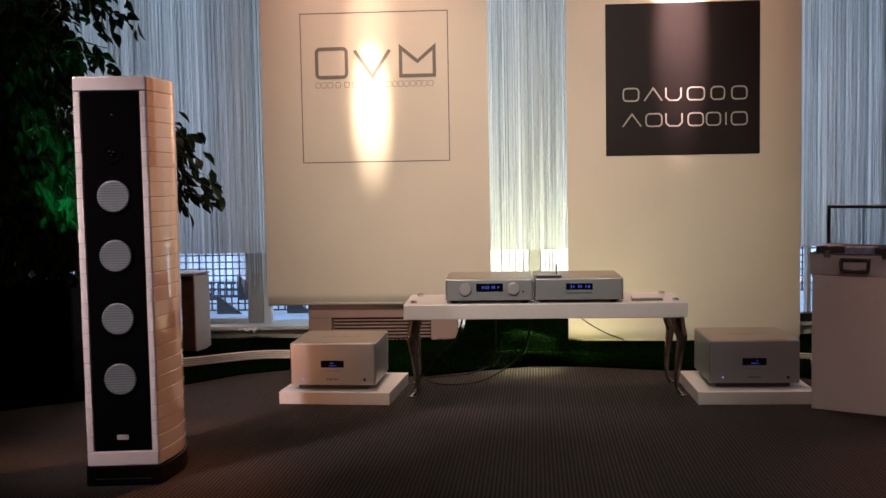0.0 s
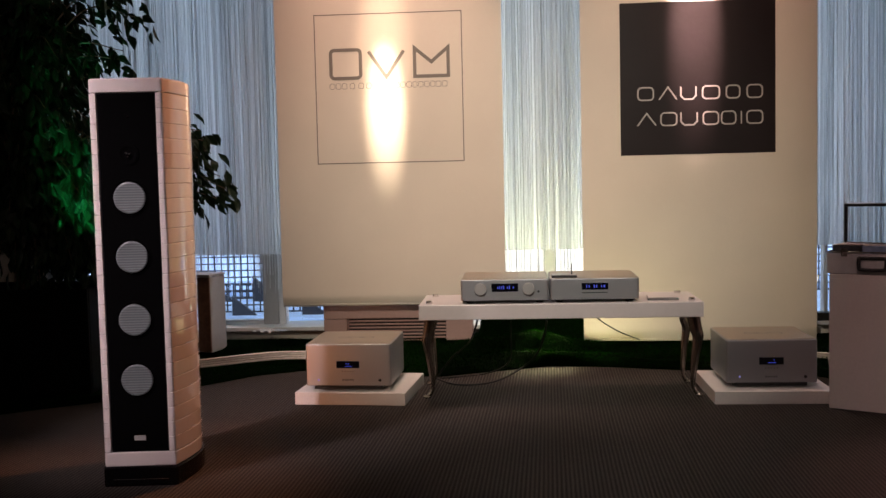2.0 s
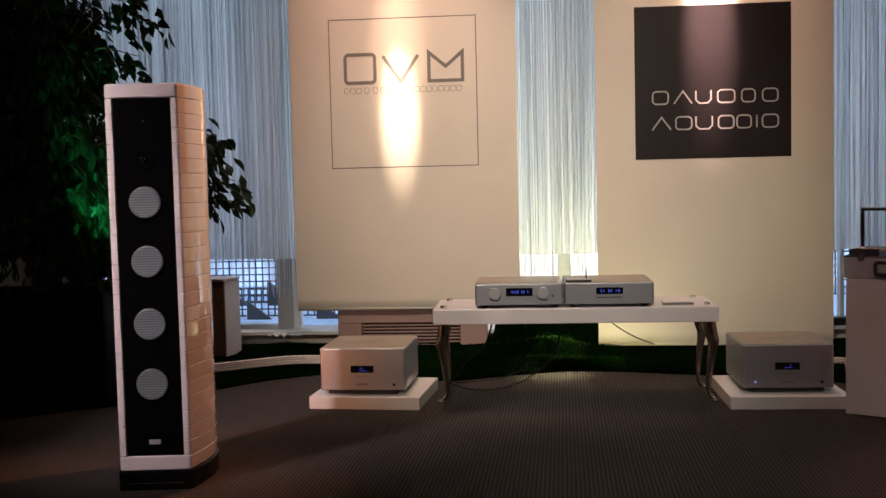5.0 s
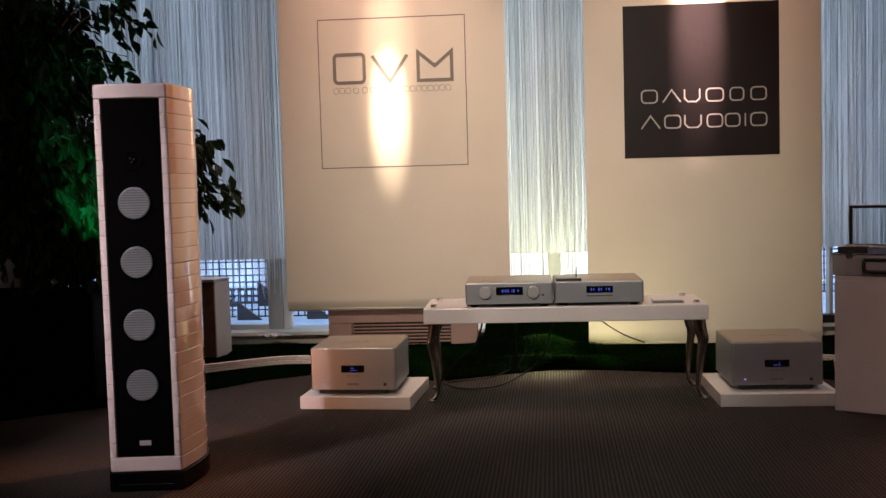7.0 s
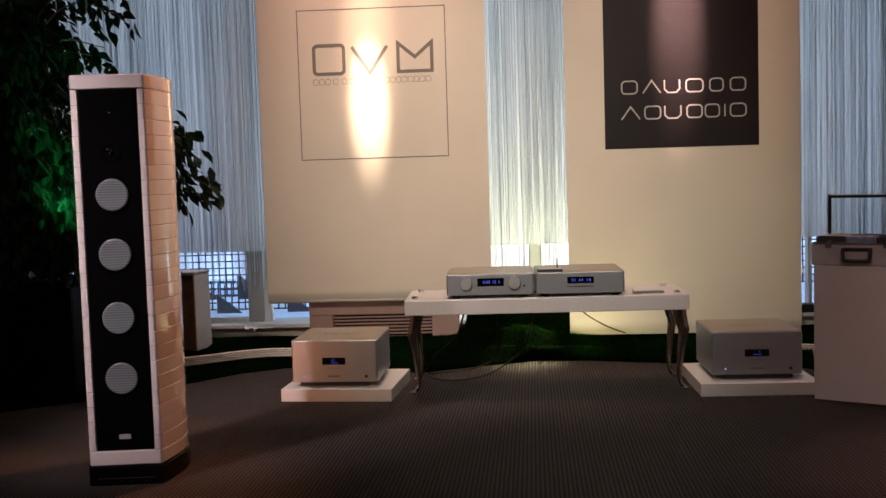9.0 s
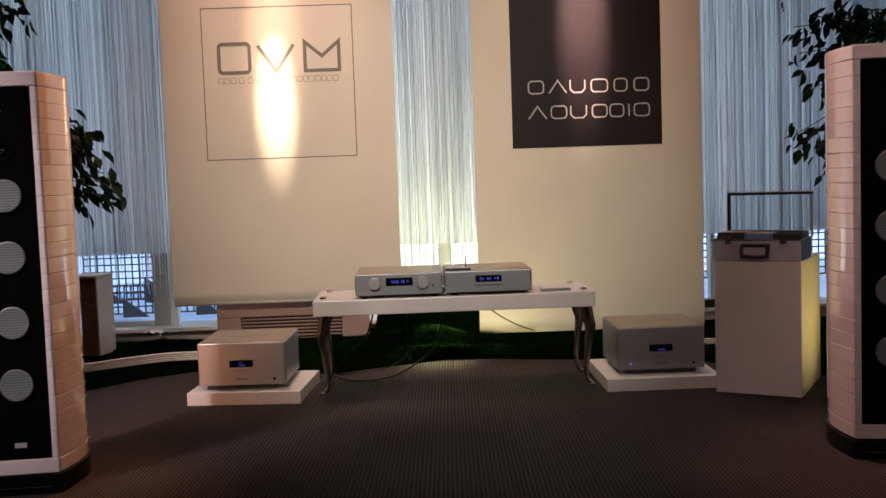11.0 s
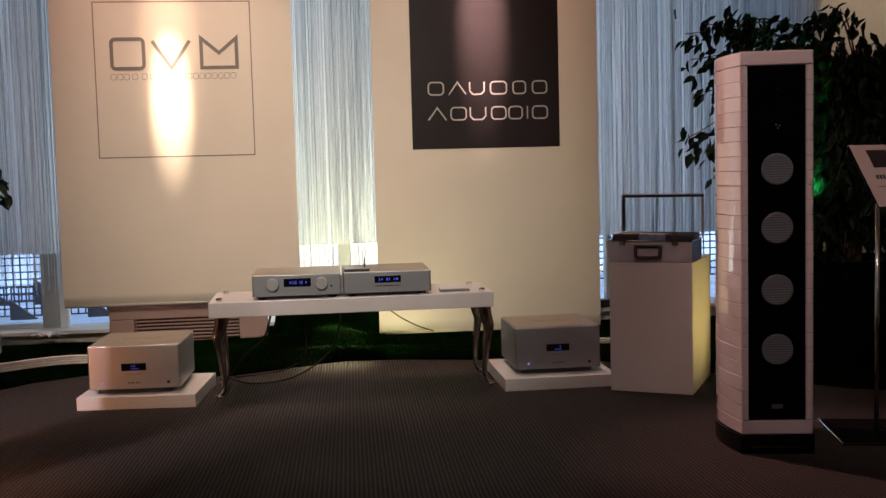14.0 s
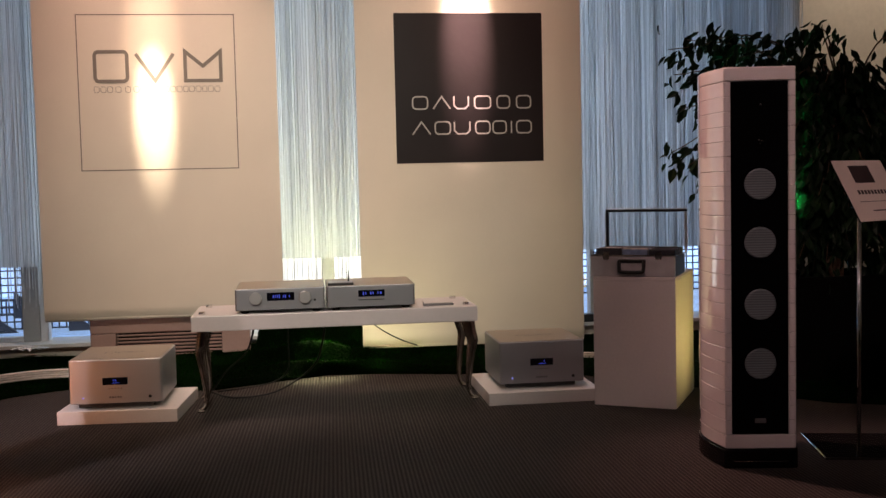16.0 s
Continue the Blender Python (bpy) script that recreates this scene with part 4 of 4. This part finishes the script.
def flight_case():
    t = thing("open_case", PED @ pose(-0.006, 0.004, 0.625), "aluminium carrying case standing open, full of discs", "case")
    part("tray_front", box(-0.202, 0.202, 0.0, 0.006, 0.002, 0.096, 0.0015, 1), M_CASE, t)
    part("tray_back", box(-0.202, 0.202, 0.264, 0.27, 0.002, 0.096, 0.0015, 1), M_CASE, t)
    part("tray_side", box(-0.202, -0.196, 0.0065, 0.2635, 0.002, 0.096, 0.0015, 1), M_PLASTIC, t)
    part("tray_side", box(0.196, 0.202, 0.0065, 0.2635, 0.002, 0.096, 0.0015, 1), M_PLASTIC, t)
    part("tray_floor", box(-0.195, 0.195, 0.007, 0.263, 0.0, 0.006), M_PLASTIC, t)
    part("rim", box(-0.205, 0.205, -0.004, 0.004, 0.0975, 0.104, 0.001, 1), M_CHROME, t)
    for x in (-0.205, 0.199):
        part("rim", box(x, x + 0.006, 0.005, 0.27, 0.0975, 0.104, 0.001, 1), M_CHROME, t)
    h = part("handle_plate", box(-0.068, 0.066, -0.003, -0.0005, 0.016, 0.086, 0.002, 1), M_CASE, t)
    loop = smooth_line([(-0.058, -0.003, 0.076), (-0.060, -0.018, 0.072), (-0.058, -0.022, 0.036), (-0.046, -0.024, 0.025), (0.044, -0.024, 0.025), (0.056, -0.022, 0.036), (0.058, -0.018, 0.072), (0.056, -0.003, 0.076)], 4)
    part("grip", tube(loop, [0.0088] * len(loop), 8), M_PLASTIC, h, "black carrying grip", smooth=True)
    part("handle_bar", box(-0.058, 0.056, -0.012, -0.0035, 0.068, 0.084, 0.003, 1), M_PLASTIC, h)
    for x in (-0.125, 0.125):
        l = part("latch", box(x - 0.014, x + 0.014, -0.007, -0.0045, 0.082, 0.118, 0.002, 1), M_CHROME, t, "metal latch")
        part("latch_hook", box(x - 0.007, x + 0.007, -0.012, -0.0075, 0.086, 0.100, 0.002, 1), M_CHROME, l)
    lid = part("lid", box(-0.190, 0.214, 0.268, 0.276, 0.300, 0.312, 0.002, 1), M_PLASTIC, t, "upright lid frame")
    part("lid_top_trim", box(-0.192, 0.216, 0.264, 0.280, 0.3125, 0.3175, 0.001, 1), M_CASE, lid)
    part("lid_side", box(-0.190, -0.176, 0.268, 0.276, 0.100, 0.2995, 0.002, 1), M_PLASTIC, lid)
    part("lid_side_trim", box(-0.194, -0.1905, 0.264, 0.280, 0.100, 0.3122, 0.001, 1), M_CASE, lid)
    part("lid_side", box(0.202, 0.214, 0.268, 0.276, 0.100, 0.2995, 0.002, 1), M_CASE, lid)
    pane = part("lid_pane", box(-0.175, 0.201, 0.2705, 0.2735, 0.104, 0.2995), M_ACRYLIC, lid, "clear lid pane")
    pane.visible_shadow = False
    part("hinge", box(-0.12, 0.12, 0.2705, 0.280, 0.0965, 0.103, 0.001, 1), M_CHROME, t)
    return t


flight_case()
rnd = random.Random(11)
CDCOL = [surface("disc_sleeve", c, rough=0.35, grain=(30, 0.3), stain=(20, 0.4)) for c in
         ((0.03, 0.03, 0.035), (0.05, 0.045, 0.05), (0.10, 0.06, 0.05), (0.16, 0.22, 0.34), (0.45, 0.42, 0.38), (0.02, 0.02, 0.025), (0.08, 0.10, 0.02))]
for col, x in enumerate((-0.128, 0.0, 0.128)):
    for i in range(13):
        y = 0.022 + i * 0.0175
        pick = (3, 4, 3, 1)[i % 4] if col == 1 else rnd.choice((0, 1, 5, 0, 2))
        if col == 2 and i > 9:
            pick = 6
        c = tagged(put("disc_sleeve", box(-0.061, 0.061, -0.005, 0.005, 0.0, 0.124 + rnd.uniform(-0.004, 0.004), 0.0012, 1), CDCOL[pick],
                       at=PED @ pose(x, y + 0.008, 0.632, -7 + rnd.uniform(-3, 3))), "thin disc sleeve filed upright in the case", "disc sleeve", "discs in the case")

# ---- sign on a stand ----
sg = thing("sign_stand", pose(2.150, 3.70, 0.0), "clear acrylic stand with a tilted information card", "sign")
bp_ = part("base_plate", box(-0.13, 0.28, -0.03, 0.36, 0.0, 0.010, 0.002, 1), M_SMOKED, sg, "glossy glass base plate")
# metal strip added for the bright reflection along the glass edge
be_ = part("edge_glint", box(-0.134, -0.1305, -0.03, 0.36, 0.0, 0.0105, 0.001, 1), M_CHROME, sg)
bp_.matrix_local = be_.matrix_local = pose(0, 0, 0, 0, 0, -13.7)
part("post", tube([(0.0, 0.0, 0.010), (0.0, 0.0, 0.93)], [0.008, 0.008], 12), M_CHROME, sg, "slim metal post", smooth=True)
card = part("card_holder", box(-0.155, 0.155, 0.0015, 0.005, -0.135, 0.135, 0.001, 1), M_ACRYLIC, sg)
card.matrix_local = pose(0.068, 0.038, 1.025, 0, 0, 25) @ pose(0, 0, 0, -30)
sheet = part("card", box(-0.152, 0.152, 0.0, 0.001, -0.132, 0.132), M_PAPER, card, "cream information card")
part("picture", box(-0.070, 0.050, -0.0012, -0.0004, 0.032, 0.108), M_INK, sheet)
for i in range(9):
    part("title_bar", box(-0.085 + i * 0.02, -0.085 + i * 0.02 + 0.013, -0.0012, -0.0004, -0.018, 0.000), M_INK, sheet)
part("rule", box(-0.10, 0.10, -0.0010, -0.0004, -0.0505, -0.0485), M_INK, sheet)
part("small_text_bar", box(-0.045, 0.055, -0.0010, -0.0004, -0.091, -0.086), M_INK, sheet)

# ---- ficus trees in planters ----


def leaf_mesh(bm_verts, faces, p, d, size, rnd):
    """One folded, pointed leaf hanging from p along d."""
    d = d.normalized()
    s = d.cross(Vector((rnd.uniform(-1, 1), rnd.uniform(-1, 1), 0.3))).normalized()
    nrm = s.cross(d)
    w = size * rnd.uniform(0.20, 0.27)
    b = len(bm_verts)
    mid1, mid2, tip = p + d * size * 0.35, p + d * size * 0.68, p + d * size - nrm * size * 0.10
    up = nrm * w * 0.35
    bm_verts += [p, mid1 + s * w + up, mid1, mid1 - s * w + up, mid2 + s * w * 0.75 + up, mid2 - nrm * size * 0.03, mid2 - s * w * 0.75 + up, tip]
    faces += [(b, b + 1, b + 2), (b, b + 2, b + 3), (b + 1, b + 4, b + 5, b + 2), (b + 2, b + 5, b + 6, b + 3), (b + 4, b + 7, b + 5), (b + 5, b + 7, b + 6)]


def ficus(root, centre, radii, twigs, extra, seed, label):
    rnd = random.Random(seed)
    t = thing("ficus_tree", pose(*root), label, "tree", "potted ficus trees")
    r0 = Vector(root)
    c = Vector(centre) - r0
    wood = bmesh.new()
    top = c + Vector((0.05, 0.02, radii[2] * 0.5))
    for k in range(3):
        off = Vector((0.03 * math.cos(k * 2.1), 0.03 * math.sin(k * 2.1), 0))
        line = smooth_line([off, off * 1.4 + Vector((0.02 * k, 0, 0.3)), c * 0.6 - off * 0.6, top + off * 4], 6)
        tube(line, [0.019 - 0.012 * i / len(line) for i in range(len(line))], 7, wood)
    verts, faces = [], []
    ends = []
    for i in range(twigs):
        while True:
            q = Vector((rnd.uniform(-1, 1), rnd.uniform(-1, 1), rnd.uniform(-1, 1)))
            if 0.25 < q.length < 1.0:
                break
        q = q * (0.55 + 0.45 * rnd.random())
        ends.append((c + Vector((q.x * radii[0], q.y * radii[1], q.z * radii[2])), rnd.randint(16, 26)))
    for e in extra:
        ends.append((Vector(e) - r0, 28))
    for end, count in ends:
        h = max(0.25, min(top.z, end.z * 0.75 + 0.1 * rnd.random()))
        start = c * 0.6 + (top - c * 0.6) * max(0, min(1, (h - c.z * 0.6) / max(0.01, top.z - c.z * 0.6)))
        if start.z > end.z + 0.4:
            start = start.lerp(end, 0.2)
        mid = start.lerp(end, 0.55) + Vector((0, 0, 0.10 + 0.12 * rnd.random()))
        line = smooth_line([start, mid, end], 6)
        tube(line, [0.0065 - 0.0045 * i / len(line) for i in range(len(line))], 4, wood)
        out = (end - mid).normalized()
        for _ in range(count):
            f = rnd.random() ** 0.7
            p = mid.lerp(end, f) + Vector((rnd.gauss(0, 0.045), rnd.gauss(0, 0.045), rnd.gauss(0, 0.045)))
            d = out * 0.5 + Vector((rnd.uniform(-0.7, 0.7), rnd.uniform(-0.7, 0.7), rnd.uniform(-1.6, -0.2)))
            leaf_mesh(verts, faces, p, d, rnd.uniform(0.06, 0.10), rnd)
    part("trunk", wood, M_BARK, t, "slender brown stems", smooth=True)
    me = bpy.data.meshes.new("crown")
    me.from_pydata([tuple(v) for v in verts], [], faces)
    me.materials.append(M_LEAF)
    o = new("crown", me)
    o.parent = t
    o["kind"] = "stuff"
    return t


def planter(m, w, d, h, label):
    t = thing("planter", m, label, "planter", "black planters")
    part("wall_front", box(-w / 2, w / 2, 0, 0.02, 0, h, 0.004), M_POT, t)
    part("wall_back", box(-w / 2, w / 2, d - 0.02, d, 0, h, 0.004), M_POT, t)
    part("wall_side", box(-w / 2, -w / 2 + 0.02, 0.021, d - 0.021, 0, h, 0.004), M_POT, t)
    part("wall_side", box(w / 2 - 0.02, w / 2, 0.021, d - 0.021, 0, h, 0.004), M_POT, t)
    part("soil", box(-w / 2 + 0.021, w / 2 - 0.021, 0.021, d - 0.021, 0, h - 0.05), M_SOIL, t)
    return t


planter(pose(-2.72, 5.12, 0.035), 1.05, 0.46, 0.545, "black rectangular planter on the turf under a ficus")
planter(pose(2.92, 4.98, 0.035), 1.05, 0.46, 0.535, "black rectangular planter behind the sign")
ficus((-2.66, 5.36, 0.52), (-2.64, 5.36, 1.55), (0.80, 0.42, 1.02), 270,
      ((-1.50, 5.20, 1.14), (-1.62, 5.22, 1.24), (-1.44, 5.18, 1.06), (-1.72, 5.25, 1.05), (-1.60, 5.2, 1.0), (-1.60, 5.2, 1.32), (-1.70, 5.2, 1.22), (-1.56, 5.2, 1.08), (-1.66, 5.22, 1.36), (-1.50, 5.2, 1.02), (-1.88, 5.2, 1.95), (-1.95, 5.2, 2.05), (-2.0, 5.2, 1.75)) + tuple((-1.80 + 0.26 * (i * 0.618 % 1), 5.18 + 0.1 * (i * 0.37 % 1), 1.08 + 0.30 * (i * 0.271 % 1)) for i in range(12)) + tuple((-3.0 + 0.95 * (i * 0.618 % 1), 5.18 + 0.2 * (i * 0.37 % 1), 0.66 + 0.42 * (i * 0.271 % 1)) for i in range(34)) + tuple((-2.62 + 0.62 * (i * 0.618 % 1), 5.22 + 0.25 * (i * 0.37 % 1), 0.60 + 0.28 * (i * 0.271 % 1)) for i in range(22)) + tuple((-2.50 + 0.42 * (i * 0.618 % 1), 5.25 + 0.25 * (i * 0.37 % 1), 0.62 + 0.20 * (i * 0.271 % 1)) for i in range(24)), 21,
      "tall dark ficus tree with drooping small leaves")
ficus((2.86, 5.20, 0.52), (2.88, 5.22, 1.09), (0.90, 0.42, 0.70), 430,
      ((1.98, 5.2, 1.62), (1.95, 5.2, 1.75), (2.02, 5.2, 1.45), (2.25, 5.2, 1.80), (2.05, 5.2, 1.15), (1.96, 5.2, 1.22), (2.75, 5.2, 1.84), (2.7, 5.2, 1.80), (2.4, 5.2, 1.70), (2.15, 5.2, 1.8), (2.1, 5.2, 1.6), (2.3, 5.2, 1.7), (2.55, 5.2, 1.72), (2.05, 5.2, 1.80)), 34,
      "dark ficus tree with drooping leaves, lit green from below")

# ---- cables and lamps on the floor ----


def cable(points, r, label):
    line = smooth_line(points, 8)
    return tagged(put("cable", tube(line, [r] * len(line), 6), M_CABLE, smooth=True), label, "cable", "cables under the table")


cable([(-0.20, 5.34, 0.414), (-0.215, 5.42, 0.33), (-0.26, 5.52, 0.22), (-0.36, 5.55, 0.13), (-0.44, 5.60, 0.02)], 0.005, "black cable hanging from the table")
cable([(0.165, 5.36, 0.414), (0.14, 5.50, 0.25), (0.10, 5.62, 0.13), (0.0, 5.66, 0.04), (-0.14, 5.50, 0.006), (-0.32, 5.44, 0.006), (-0.45, 5.62, 0.006), (-0.52, 5.75, 0.02)], 0.0055, "black cable looping over the carpet")
cable([(-0.03, 5.38, 0.414), (-0.035, 5.5, 0.28), (-0.05, 5.72, 0.08), (-0.18, 5.75, 0.006), (-0.42, 5.62, 0.006)], 0.004, "thin black cable hanging to the floor")
cable([(0.36, 5.38, 0.414), (0.46, 5.60, 0.31), (0.58, 5.80, 0.22), (0.70, 6.0, 0.15)], 0.0035, "thin black cable before the banner")

tagged(put("junction_box", box(1.79, 1.96, 6.355, 6.44, 0.196, 0.245, 0.004), M_PLASTIC), "black box on the window sill", "box")
cup = thing("paper_cup", pose(1.715, 5.70, 0.0), "white paper cup on the carpet behind the pedestal", "cup")
part("wall", lathe([(0.026, 0.0), (0.036, 0.078), (0.0375, 0.080), (0.0345, 0.080), (0.0245, 0.004)], 24), M_PEDESTAL, cup, smooth=True)
bm = bmesh.new()
nn = 16
film = [[bm.verts.new((i * 0.013, 0.05 * k / nn + 0.012 * noise.noise(Vector((i * 0.7, k * 0.7, 2))), 0.022 + 0.030 * noise.noise(Vector((i * 0.55, k * 0.55, 9))) * math.sin(math.pi * i / nn))) for k in range(nn + 1)] for i in range(nn + 1)]
for i in range(nn):
    for k in range(nn):
        bm.faces.new((film[i][k], film[i + 1][k], film[i + 1][k + 1], film[i][k + 1]))
tagged(put("crumpled_film", bm, M_FRAME_W, at=pose(-1.64, 6.25, 0.165)), "crumpled white plastic film lying on the turf", "plastic film")
